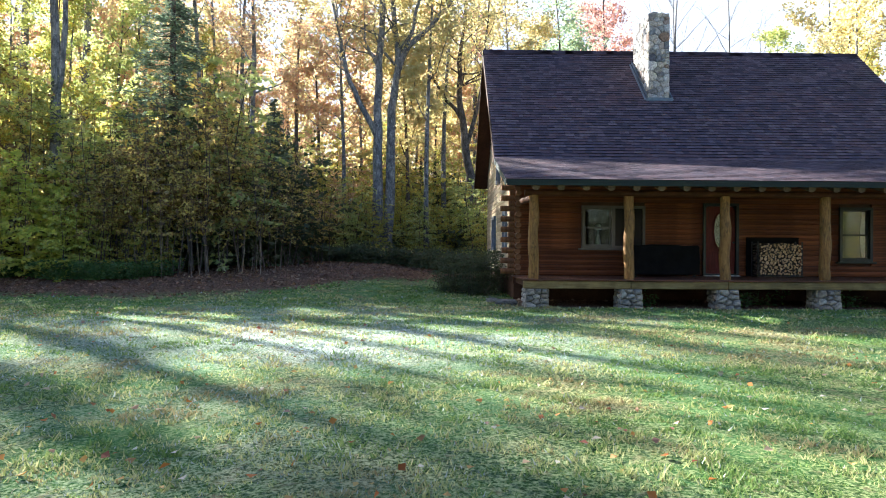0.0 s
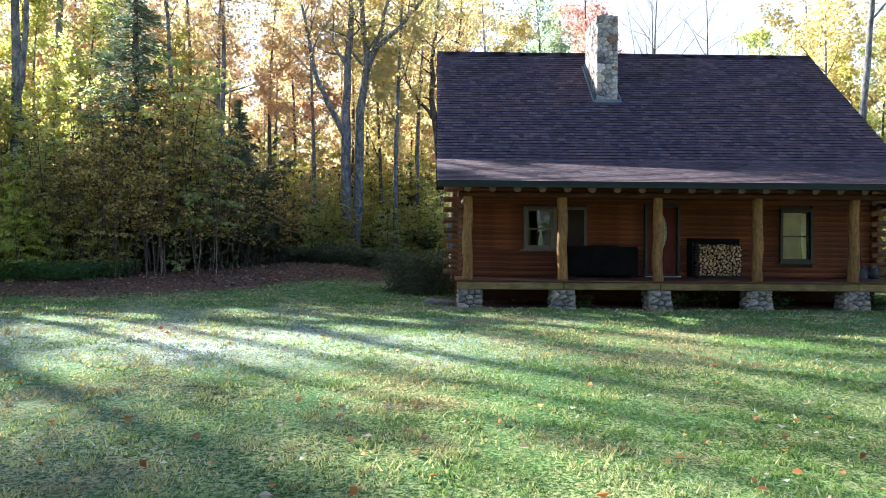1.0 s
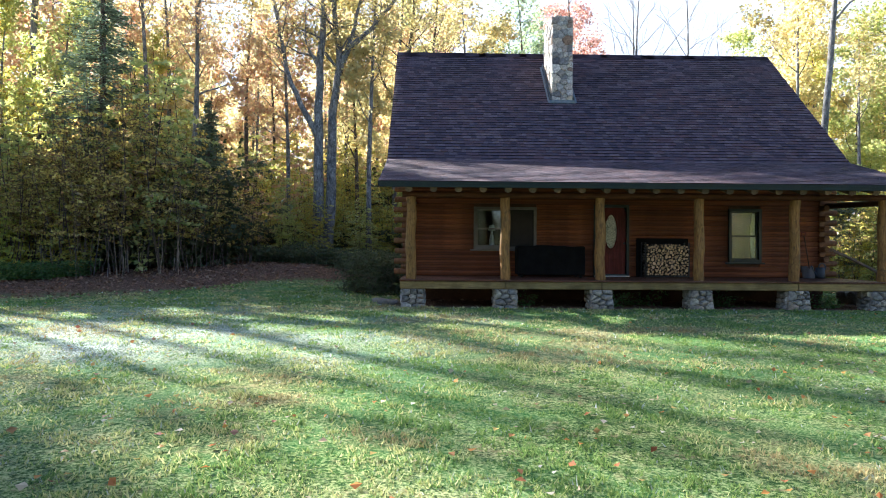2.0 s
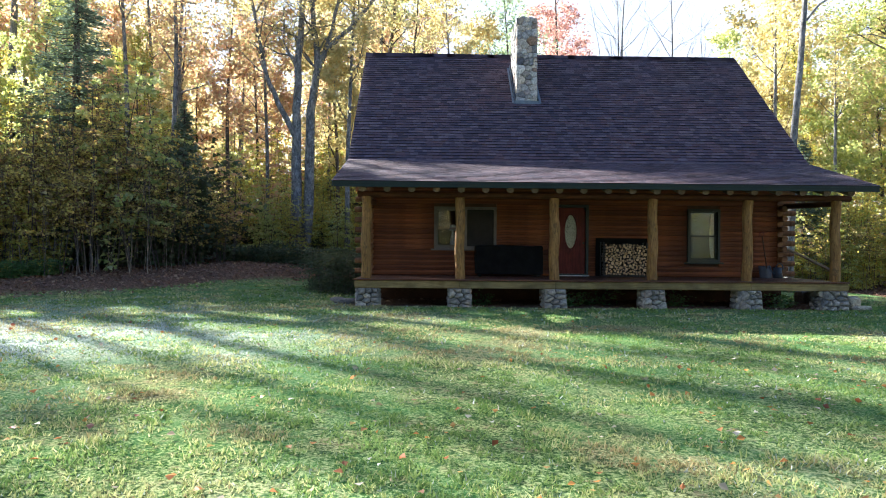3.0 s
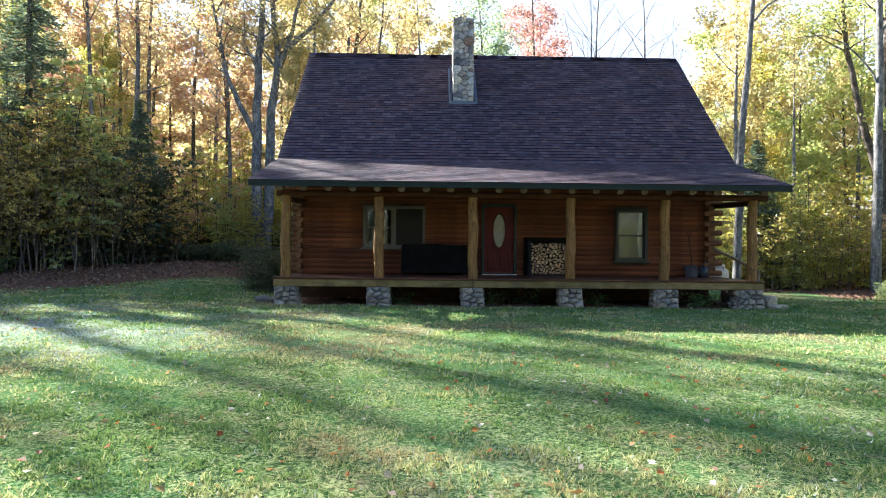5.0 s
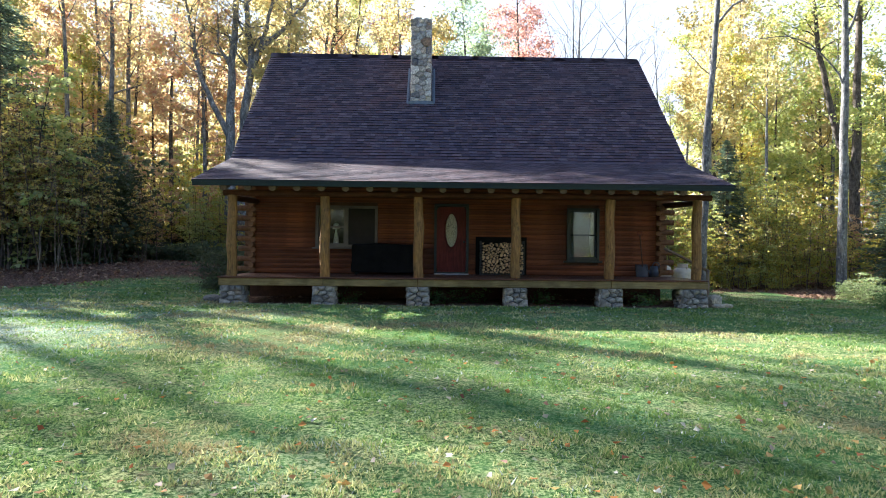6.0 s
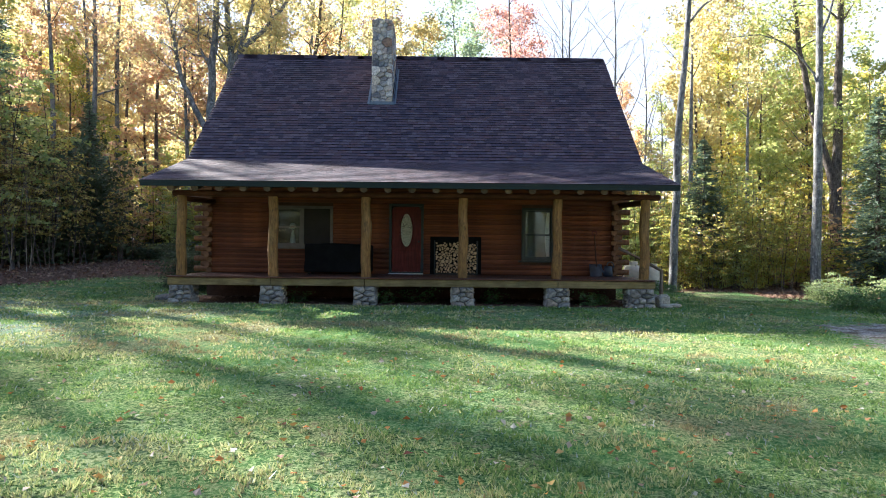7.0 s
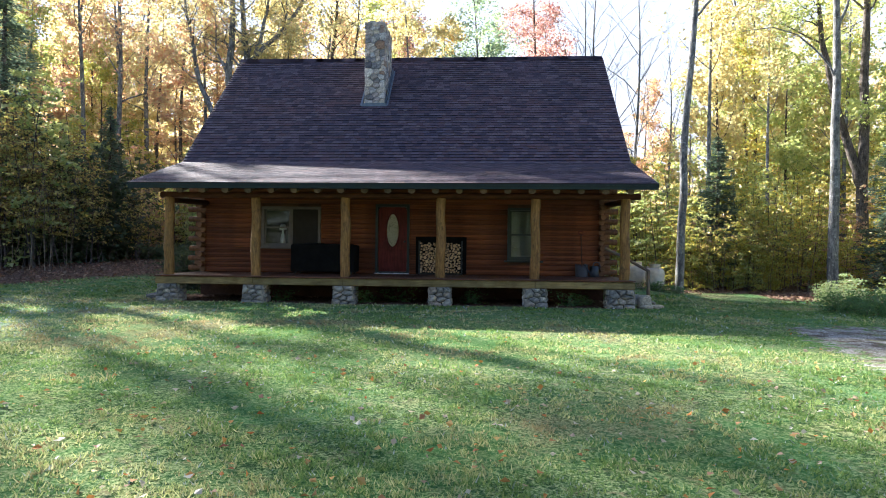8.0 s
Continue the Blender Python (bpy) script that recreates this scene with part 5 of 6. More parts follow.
def spray_meshes(seed, h, spread, stems, leaf, bark, low=0.2, size=0.14, dense=44, gap=0.22):
    """A clump of saplings: upright stems with level sprays of leaves, one above another."""
    r = np.random.default_rng(seed)
    s, cs = Shape(), []
    for k in range(stems):
        a0, q0 = r.uniform(0, 6.28), math.sqrt(r.uniform(0, 1)) * spread * 0.6
        hh, lean = h * r.uniform(0.6, 1.05), r.normal(size=2) * 0.06 * h
        foot = np.array([math.cos(a0) * q0, math.sin(a0) * q0])
        rad = 0.0042 * hh + 0.006
        wob = r.uniform(0, 6, 2)
        stem = lambda f: Vector((foot[0] + lean[0] * f + 0.08 * math.sin(wob[0] + 6 * f), foot[1] + lean[1] * f + 0.08 * math.sin(wob[1] + 5 * f), -0.1 + (hh + 0.1) * f))
        s.tube([stem(f) for f in np.linspace(0, 1, 8)], [rad * (1 - 0.85 * f) for f in np.linspace(0, 1, 8)], 5)
        f = low * r.uniform(0.7, 1.5)
        while f < 1.0:
            a = r.uniform(0, 6.28)
            ln = spread * (1.1 - 0.75 * f) * r.uniform(0.45, 1.0)
            rise, p = r.uniform(-0.1, 0.35), stem(f)
            dx, dy = math.cos(a), math.sin(a)
            line = [p + Vector((dx * ln * q, dy * ln * q, rise * ln * q - 0.25 * ln * q * q)) for q in (0, 0.5, 1)]
            s.tube(line, [0.35 * rad, 0.22 * rad, 0.003], 3)
            m = max(5, int(dense * ln * r.uniform(0.5, 1.2)))
            q = r.uniform(0.2, 1.08, m)
            side = r.normal(size=m) * 0.2 * ln * (1.25 - q)
            cs.append(np.stack([p.x + dx * ln * q - dy * side, p.y + dy * ln * q + dx * side, p.z + rise * ln * q - 0.25 * ln * q * q - 0.15 * np.abs(side) + r.normal(size=m) * 0.03], 1))
            f += gap / hh * r.uniform(0.5, 1.5)
    v, fc = leaf_tris(np.concatenate(cs), size, r, 0.6)
    return quick_mesh("trunk", s.v, np.array(s.f), [bark], True), quick_mesh("crown", v, fc, [LEAF[leaf]])


# the forked pair behind the clearing
limb_tree("tree", -3.0, 31.1, [
    ([(-0.3, -0.3), (-0.32, 3.7), (-0.34, 7.6), (-0.16, 11.2), (-0.22, 15.3), (-0.1, 19.5)], 0.31, 0.06, 0.5),
    ([(-0.42, 6.2), (-1.3, 7.9), (-1.95, 9.4), (-2.25, 11.2), (-2.7, 13.0), (-2.9, 16.0)], 0.16, 0.04, 0.6),
    ([(-0.25, 9.5), (-1.0, 11.0), (-1.1, 13.0)], 0.07, 0.02, 0.5),
], "yellow", 4200, 0.15, "tall grey forked tree with thin yellow leaves", bark_grey, 1)
limb_tree("tree", -2.78, 31.2, [
    ([(-0.05, -0.3), (0.1, 3.6), (0.12, 7.5), (0.5, 9.7), (0.26, 11.8), (0.0, 15.5), (0.0, 19)], 0.29, 0.06, 0.5),
    ([(0.48, 9.6), (0.95, 10.7), (2.15, 11.9), (3.3, 13.3), (3.8, 14.8), (4.2, 16.5)], 0.15, 0.04, 0.55),
    ([(0.5, 9.9), (1.2, 11.8), (1.55, 13.6), (1.6, 16)], 0.13, 0.03, 0.5),
], "yellow", 5200, 0.15, "tall grey tree leaning limbs out over the clearing", bark_grey, 2)
limb_tree("tree", 1.5, 36, [
    ([(0.1, -0.3), (-0.02, 4.8), (-0.35, 7.4), (-0.6, 9.1), (-0.55, 11.4), (-0.3, 14), (-0.2, 17)], 0.3, 0.05, 0.5),
    ([(-0.5, 8.2), (-1.4, 9.1), (-2.1, 10.4), (-2.6, 12)], 0.12, 0.03, 0.6),
    ([(-0.1, 6.4), (0.7, 9.7), (0.9, 12.6), (1.2, 16)], 0.14, 0.03, 0.6),
], "yellow", 3600, 0.17, "dark branching tree in yellow leaf behind the cabin", bark_dark, 3)
limb_tree("tree", -15.2, 24, [
    ([(0, -0.3), (0.05, 5), (0.0, 10), (-0.2, 15), (-0.3, 20)], 0.24, 0.05, 0.35),
    ([(0.03, 6.0), (0.35, 8.0), (0.4, 12), (0.5, 17)], 0.15, 0.04, 0.4),
], "lime", 1100, 0.17, "pale grey double-stemmed tree above the undergrowth", bark_grey, 4)
# the straight trunks on the far side
limb_tree("tree", 18.15, 24.5, [
    ([(0, -0.3), (0.1, 4), (0.3, 8), (0.55, 11.5), (0.75, 15), (0.9, 19)], 0.172, 0.055, 0.3),
    ([(0.5, 10.9), (1.2, 11.7), (2.2, 12.3), (3.2, 13.2)], 0.06, 0.02, 0.3),
], "lime", 2200, 0.15, "slender leaning grey tree by the cabin end", bark_grey, 5)
limb_tree("tree", 24.35, 25.2, [
    ([(0, -0.3), (0.05, 5), (0.1, 10), (0.05, 15), (0.0, 20)], 0.215, 0.06, 0.3),
    ([(0.05, 8.8), (-0.6, 9.7), (-1.4, 10.4), (-2.4, 10.75), (-3.6, 10.6)], 0.045, 0.012, 0.0),
    ([(0.05, 10.5), (0.6, 12.0), (1.0, 14)], 0.07, 0.02, 0.4),
], "lime", 3000, 0.16, "straight grey trunk rising out of the weeds", bark_grey, 6)
limb_tree("tree", 28.6, 30.6, [
    ([(0, -0.3), (-0.05, 5), (0.0, 10), (0.1, 15), (0.2, 20)], 0.3, 0.08, 0.35),
    ([(0.0, 4.6), (-0.5, 6.2), (-1.3, 8.7), (-1.95, 11.8), (-2.2, 14), (-2.4, 18)], 0.24, 0.05, 0.4),
], "lime", 5000, 0.18, "thick dark tree with a second stem leaning away", bark_dark, 7)

# spruces
for sd, x, y, h, br, n in ((1, -11.2, 25.4, 15.2, 2.9, 21), (2, -7.6, 27.6, 7.3, 1.8, 28), (3, 21.0, 28.4, 7.0, 1.8, 30), (4, 27.6, 26.2, 8.5, 2.0, 26)):
    tr, cr = spruce_meshes(sd, h, br, n)
    put_tree(tr, cr, x, y, label="dark green spruce among the autumn trees", name="spruce", group="spruces")

# forest stock, several of each kind
STOCK = {}
# kind, height, clear share of the trunk, spread, leaves, leaf size, limbs, leaf colour, bark
for i, (kind, h, clear, spread, n, size, limbs, leaf, bark) in enumerate((
        ("yellow", 17, 0.3, 3.4, 6200, 0.2, 15, "yellow", bark_dark), ("yellow", 20, 0.34, 3.8, 6800, 0.21, 16, "yellow", bark_grey), ("gold", 18, 0.2, 3.3, 6600, 0.2, 16, "gold", bark_dark),
        ("lime", 15, 0.2, 3.3, 6600, 0.2, 15, "lime", bark_dark), ("lime", 19, 0.3, 3.7, 7200, 0.21, 16, "lime", bark_grey),
        ("orange", 16, 0.25, 3.2, 5800, 0.2, 14, "orange", bark_dark), ("orange", 18, 0.36, 3.2, 5400, 0.21, 14, "orange", bark_grey), ("red", 17, 0.4, 3.0, 4600, 0.2, 13, "red", bark_dark),
        ("bare", 15, 0.2, 5.0, 0, 0.17, 22, "orange", bark_grey), ("maple", 17, 0.3, 3.0, 6400, 0.15, 18, "red", bark_dark), ("leafy", 17, 0.3, 4.2, 7000, 0.17, 18, "pale_green", bark_dark),
        ("deep", 17, 0.3, 3.2, 5200, 0.26, 12, "shrub", bark_dark),
        ("thin", 20, 0.6, 2.8, 1300, 0.22, 9, "yellow", bark_grey), ("thin", 18, 0.58, 2.6, 1200, 0.22, 9, "yellow", bark_dark),
        ("slim", 22, 0.42, 1.9, 1200, 0.2, 12, "orange", bark_grey), ("slim", 20, 0.5, 1.5, 1000, 0.2, 12, "orange", bark_grey),
        ("pole", 23, 0.42, 1.7, 1700, 0.24, 12, "lime", bark_grey), ("pole", 24, 0.5, 1.9, 1600, 0.24, 12, "lime", bark_dark), ("tall", 30, 0.6, 2.6, 1500, 0.26, 11, "lime", bark_grey))):
    STOCK.setdefault(kind, []).append(tree_meshes(50 + i, h, {"bare": 0.0062, "thin": 0.0085, "slim": 0.0085, "pole": 0.0105}.get(kind, 0.008) * h, clear, spread, n, size, leaf, bark, limbs=limbs,
                                                  puff=0.27 if n > 4000 else 0.45, rise=(0.7, 1.7) if kind == "bare" else (0.5, 1.3)))
WORDS = {"yellow": "tall autumn tree in yellow leaf", "lime": "tall tree with yellow-green leaves", "orange": "autumn tree with orange leaves", "red": "red maple glowing above the woods",
         "maple": "red maple glowing above the woods", "gold": "autumn tree in golden-olive leaf", "leafy": "tree still in pale green leaf", "deep": "deep green tree",
         "bare": "bare grey tree with fine twigs", "thin": "slim tall trunk with sparse yellow leaves", "pole": "tall clear grey trunk with high crown", "tall": "tall straight trunk with a high crown", "slim": "narrow tall tree with few orange leaves"}
tr_rng = random.Random(21)


def plant(kind, x, y, sc=1.0):
    t = STOCK[kind][int(abs(3.7 * x + 5.3 * y)) % len(STOCK[kind])]
    put_tree(t[0], t[1], x, y, sc, (12.9 * x + 4.1 * y) % 6.28, WORDS[kind] + " in the surrounding forest", "tree", "forest trees")


def scatter(n, x0, x1, y0, y1, gap, kinds, lo, hi, seed, ok=lambda x, y: True):
    r = random.Random(seed)
    done = []
    for _ in range(n * 30):
        if len(done) >= n:
            break
        x, y = r.uniform(x0, x1), r.uniform(y0, y1)
        if ok(x, y) and all((x - a) ** 2 + (y - b) ** 2 > gap * gap for a, b in done):
            done.append((x, y))
            plant(r.choice(kinds), x, y, r.uniform(lo, hi))


# single trees that stand out against the sky
for kind, x, y, sc in (("maple", 14.6, 56, 1.6), ("maple", 16.2, 60, 1.45), ("leafy", 9.2, 50, 1.32), ("bare", 19.2, 50, 1.75), ("bare", 21.4, 47, 1.6), ("bare", 18.0, 48, 1.55), ("bare", 23.6, 46, 1.2),
                       ("yellow", 4.5, 44, 1.0), ("yellow", 6.8, 47, 1.02), ("yellow", 2.5, 48, 1.05), ("bare", 27, 52, 1.1), ("orange", 25, 58, 0.95), ("lime", -17.5, 33, 1.0), ("orange", -21, 38, 1.1)):
    plant(kind, x, y, sc)


clear_heroes = lambda x, y: abs(x + 3) > 1.6 or y > 35
sun_gap = lambda x, y: clear_heroes(x, y) and not (x < -9 and 3 < x - (y - 12.5) * SUN_TO.x / SUN_TO.y < 9 and y < 38)
scatter(16, -18, 1, 32, 42, 2.4, ["yellow", "orange", "gold", "thin", "slim"], 0.7, 1.05, 1, sun_gap)
scatter(18, -44, 5, 42, 58, 3.4, ["yellow", "orange", "yellow", "orange", "red", "lime"], 0.95, 1.3, 2)
scatter(10, -24, 3, 36, 52, 2.6, ["thin", "bare", "slim"], 0.75, 1.1, 12, clear_heroes)
scatter(9, 20, 36, 31, 40, 2.6, ["lime", "gold", "yellow", "thin"], 0.65, 0.95, 3, lambda x, y: x - 10 > 0.34 * (y + 0.6))
scatter(22, 24, 64, 40, 62, 3.8, ["lime", "lime", "lime", "gold", "yellow"], 0.85, 1.15, 4, lambda x, y: x - 10 > 0.36 * y)
scatter(6, 33, 48, 10, 28, 4.0, ["lime", "yellow"], 0.8, 1.05, 5)


# sunward woods, mostly unseen, added to throw the long shadows over the lawn:
# each stands at a given depth on the line of its shadow, which crosses the lawn at so many metres along y = 6
def on_shadow(cross, y):
    return cross + (y - 6.0) * SUN_TO.x / SUN_TO.y, y


for kind, cross, y, sc in (("tall", 4.4, 27.5, 1.15), ("tall", 2.5, 23.5, 0.8), ("tall", 6.8, 34.0, 1.0), ("slim", 0.3, 20.0, 0.95),
                           ("pole", -2.7, 19.0, 0.95), ("slim", -2.3, 24.0, 0.95), ("pole", -4.8, 18.0, 0.95), ("pole", -7.7, 19.0, 1.0), ("pole", -10.4, 20.6, 1.0),
                           ("pole", -3.8, 21.5, 1.0), ("pole", -6.4, 21.0, 1.0), ("tall", 9.8, 30.5, 1.0), ("tall", 14.6, 33.0, 1.0), ("slim", 10.8, 29.0, 1.0)):
    plant(kind, *on_shadow(cross, y), sc)
# lower trees added to keep the far left of the lawn in shade
for x, y, sc in ((-24.0, 24.0, 0.64), (-21.4, 23.6, 0.62), (-18.9, 24.4, 0.66), (-17.3, 22.8, 0.56), (-16.2, 26.0, 0.68)):
    plant("gold", x, y, sc)
for x, y, sc in ((-19.9, 26.4, 0.72), (-17.9, 25.2, 0.62), (-15.5, 25.8, 0.6)):
    plant("lime", x, y, sc)
scatter(12, -70, -40, -10, 45, 5.0, ["yellow", "lime", "orange"], 0.9, 1.15, 6)
# unseen; their leaf tones set what the window panes reflect
# woods behind the lawn: deep green in the middle, sunlit autumn leaf towards the track
scatter(15, -24, 17, -28, -14, 3.0, ["deep"], 0.7, 1.0, 7)
scatter(12, 21, 50, -36, -8, 4.0, ["lime", "yellow", "gold"], 0.75, 1.0, 8)

# undergrowth along the clearing's edge
SHR = {
    "olive": [spray_meshes(200 + k, 6.6, 1.9, 9, "olive", bark_dark, 0.4, 0.125, 30) for k in range(4)],
    "lime": [spray_meshes(210 + k, 5.6, 1.9, 7, "lime", bark_dark, 0.14, 0.13) for k in range(3)],
    "yellow": [spray_meshes(220 + k, 6.0, 2.0, 8, "gold", bark_dark, 0.12, 0.125) for k in range(3)],
    "orange": [spray_meshes(225, 5.5, 1.9, 7, "orange", bark_dark, 0.14, 0.13)],
    "green": [spray_meshes(230 + k, 4.6, 2.0, 7, "spring", bark_dark, 0.1, 0.15) for k in range(2)],
    "stems": [shrub_meshes(235 + k, 4.4, 2.2, 8, 420, 0.13, "olive", bark_pale, 0.5, 0.22) for k in range(2)],
}
SWORDS = {"olive": "brownish-olive thicket of thin pale stems", "lime": "yellow-green sapling clump", "yellow": "golden-leaved sapling clump", "orange": "orange-leaved sapling clump",
          "green": "green-leaved bush", "stems": "nearly bare thicket of thin stems"}


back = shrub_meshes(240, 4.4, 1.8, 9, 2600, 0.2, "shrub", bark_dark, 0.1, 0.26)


def bush(kind, x, y, sc=1.0):
    t = SHR[kind][int(abs(3.7 * x + 5.3 * y)) % len(SHR[kind])]
    put_tree(t[0], t[1], x, y, sc, (12.9 * x + 4.1 * y) % 6.28, SWORDS[kind] + " at the edge of the lawn", "bush", "edge bushes", category="bush")


for kind, x, y, sc in (("green", -15.0, 21.4, 1.1), ("green", -13.5, 21.5, 1.0), ("green", -12.6, 20.9, 0.62), ("lime", -14.4, 23.2, 1.2), ("lime", -13.0, 23.6, 1.1), ("olive", -12.2, 22.4, 0.9), ("olive", -11.2, 23.0, 0.85), ("olive", -10.1, 22.8, 1.0),
                       ("olive", -9.2, 23.4, 1.15), ("olive", -8.3, 22.9, 1.1), ("olive", -7.5, 23.4, 0.85), ("stems", -9.8, 22.0, 1.0), ("stems", -8.2, 22.1, 0.95), ("stems", -11.4, 22.0, 0.9), ("stems", -7.0, 22.7, 0.9),
                       ("lime", -8.7, 24.6, 1.5), ("lime", -10.0, 25.4, 1.5), ("yellow", -10.4, 21.6, 0.6), ("olive", -7.0, 25.0, 0.8), ("olive", -6.3, 24.6, 0.62), ("yellow", -12.5, 25.0, 1.15), ("lime", -14.5, 25.5, 1.3), ("olive", -5.4, 26.0, 0.55),
                       ("lime", -17.5, 25.5, 0.7), ("yellow", -10.5, 26.5, 1.2), ("olive", -8.8, 29.4, 0.9), ("olive", -12.0, 21.6, 0.7), ("olive", -10.8, 21.9, 0.85), ("yellow", -12.9, 22.5, 0.75), ("olive", -9.0, 22.2, 0.8), ("olive", -6.6, 23.6, 0.7), ("orange", -6.0, 42, 1.5), ("yellow", -3.5, 43, 1.5), ("orange", -1.0, 44, 1.5), ("yellow", 1.5, 43.5, 1.5), ("lime", -9.0, 41, 1.5), ("orange", 3.5, 45, 1.4), ("yellow", -2.2, 37.5, 1.1), ("yellow", -4.6, 38, 0.9), ("lime", 0.2, 37, 1.0), ("orange", 2.4, 36.5, 0.8), ("yellow", -7.2, 34.5, 0.9), ("orange", -8.0, 31.5, 1.3), ("lime", -5.0, 30.0, 0.75), ("lime", -1.4, 31.6, 0.6), ("yellow", -3.6, 33.5, 0.8), ("yellow", -3.2, 30.3, 0.5), ("yellow", -4.2, 32.2, 0.75), ("yellow", -1.9, 33.0, 0.75),
                       ("yellow", -0.3, 33.5, 0.7), ("lime", 0.8, 34.5, 0.8), ("yellow", -3.0, 36.5, 0.9), ("orange", -5.5, 36, 1.2), ("yellow", -1.0, 38.5, 1.2), ("lime", 1.8, 40, 1.2), ("yellow", 2.2, 30, 0.75),
                       ("lime", 2.6, 33, 0.9), ("yellow", -11, 34, 1.2), ("orange", -14, 33, 1.3), ("yellow", -7, 40, 1.3), 
                       ("yellow", 17.2, 30.5, 0.9), ("lime", 18.6, 29.0, 0.95), ("orange", 19.6, 28.4, 0.7), ("yellow", 20.2, 30.0, 1.1), ("lime", 21.8, 29.2, 1.0), ("yellow", 22.8, 28.0, 0.9), ("lime", 19.9, 27.4, 0.75),
                       ("lime", 21.2, 26.2, 0.5), ("yellow", 20.6, 26.8, 0.62), ("yellow", 22.0, 26.9, 0.66), ("yellow", 23.4, 27.2, 0.7), ("yellow", 19.0, 27.0, 0.6), ("stems", 22.3, 26.2, 0.75), ("stems", 20.4, 26.0, 0.7), ("lime", 24.0, 29.5, 1.1), ("yellow", 25.2, 29.0, 0.9), ("orange", 26.6, 28.6, 0.85), ("lime", 28.6, 27.6, 0.8),
                       ("green", 28.6, 25.6, 1.2), ("stems", 23.6, 26.6, 0.8), ("lime", 30.0, 26.0, 1.2), ("yellow", 25.6, 26.8, 0.55), ("yellow", 16.2, 33.0, 1.1), ("yellow", 14.5, 32.0, 1.0), ("lime", 31.5, 23.5, 1.2),
                       ("yellow", 18.5, 35, 1.2), ("lime", 21.5, 35, 1.3), ("lime", 25.5, 35, 1.3), ("yellow", 29, 34, 1.3)):
    bush(kind, x, y, sc)
# bushes mostly out of view, added to shade the left of the lawn
for kind, x, y, sc in (("olive", -16.6, 22.4, 1.2), ("olive", -16.2, 24.4, 1.25), ("lime", -17.8, 22.5, 1.4), ("olive", -16.9, 16.6, 1.2), ("lime", -17.2, 18.4, 1.2), ("olive", -16.6, 14.6, 1.2), ("lime", -18.4, 20.0, 0.9), ("olive", -17.0, 12.2, 1.2)):
    bush(kind, x, y, sc)
# unseen bushes, dark then bright, placed for the window reflections
for k in range(11):
    put_tree(*back, -12 + k * 2.7 + tr_rng.uniform(-0.5, 0.5), -12.5 - 2.5 * (k % 2), tr_rng.uniform(1.0, 1.5), k, "dark-leaved bush at the back of the lawn", "bush", "back bushes", category="bush")
for k in range(6):
    bush(("lime", "yellow")[k % 2], 21 + k * 3.0, -8.0 - 2.0 * (k % 2), 1.1)

# near-black bushes added to stand for the shade between stems and trunks
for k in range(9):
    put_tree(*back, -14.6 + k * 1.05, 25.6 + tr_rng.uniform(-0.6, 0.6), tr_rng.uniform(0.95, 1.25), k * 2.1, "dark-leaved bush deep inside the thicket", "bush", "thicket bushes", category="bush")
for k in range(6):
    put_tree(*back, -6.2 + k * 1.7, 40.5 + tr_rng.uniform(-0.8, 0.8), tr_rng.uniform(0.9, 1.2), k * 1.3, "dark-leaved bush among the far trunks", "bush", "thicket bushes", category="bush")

# low growth: shrub at the cabin corner, dark brush, shade-filling brush, ferns, pale weeds
cs = shrub_meshes(300, 1.35, 1.1, 26, 4200, 0.07, "shrub", bark_dark, 0.15, 0.14)
for x, y, sc in ((1.1, 18.9, 1.0), (0.45, 19.6, 0.95), (1.3, 20.2, 1.0)):
    put_tree(*cs, x, y, sc, x * 3, "dark green-grey shrub at the cabin corner", "shrub", "corner shrubs", category="shrub")
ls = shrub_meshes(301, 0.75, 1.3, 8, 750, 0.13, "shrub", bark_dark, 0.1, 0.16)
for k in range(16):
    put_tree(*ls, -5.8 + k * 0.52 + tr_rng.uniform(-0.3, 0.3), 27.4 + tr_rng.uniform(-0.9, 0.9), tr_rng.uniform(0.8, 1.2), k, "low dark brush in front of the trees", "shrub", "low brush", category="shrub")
# this brush is filler too: its dark leaves give the thicket's shaded inside
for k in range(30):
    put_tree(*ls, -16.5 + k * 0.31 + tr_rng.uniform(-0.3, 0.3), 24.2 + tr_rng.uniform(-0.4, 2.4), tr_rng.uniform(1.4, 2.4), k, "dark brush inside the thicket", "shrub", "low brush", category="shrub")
# dark filler covering the bright ground between trunks, where shade belongs
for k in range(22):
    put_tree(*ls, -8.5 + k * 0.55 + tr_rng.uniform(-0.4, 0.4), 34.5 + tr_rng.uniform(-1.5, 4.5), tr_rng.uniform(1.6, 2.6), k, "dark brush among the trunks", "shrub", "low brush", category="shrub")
fern = shrub_meshes(302, 0.6, 1.1, 20, 1800, 0.1, "green", bark_dark, 0.1, 0.15)
for k in range(9):
    put_tree(*fern, -16.0 + k * 0.75, 20.9 + tr_rng.uniform(-0.5, 0.5), tr_rng.uniform(0.7, 1.1), k, "low green ferns at the wood's edge", "fern", "ferns", category="fern")
# pale weeds whose sunlit look is raised in the leaf colour
wd = [shrub_meshes(303 + k, 1.25, 0.9, 12, 900, 0.1, "weed", bark_pale, 0.2, 0.1) for k in range(3)]
for k in range(17):
    x = 21.9 + (k % 9) * 0.75 + tr_rng.uniform(-0.45, 0.45)
    y = 20.3 + (k // 9) * 1.5 + tr_rng.uniform(-0.6, 0.6)
    put_tree(*wd[k % 3], x, y, tr_rng.uniform(0.4, 0.85), k * 1.7, "pale sunlit weeds beside the track", "weeds", "weed bank", category="weeds")
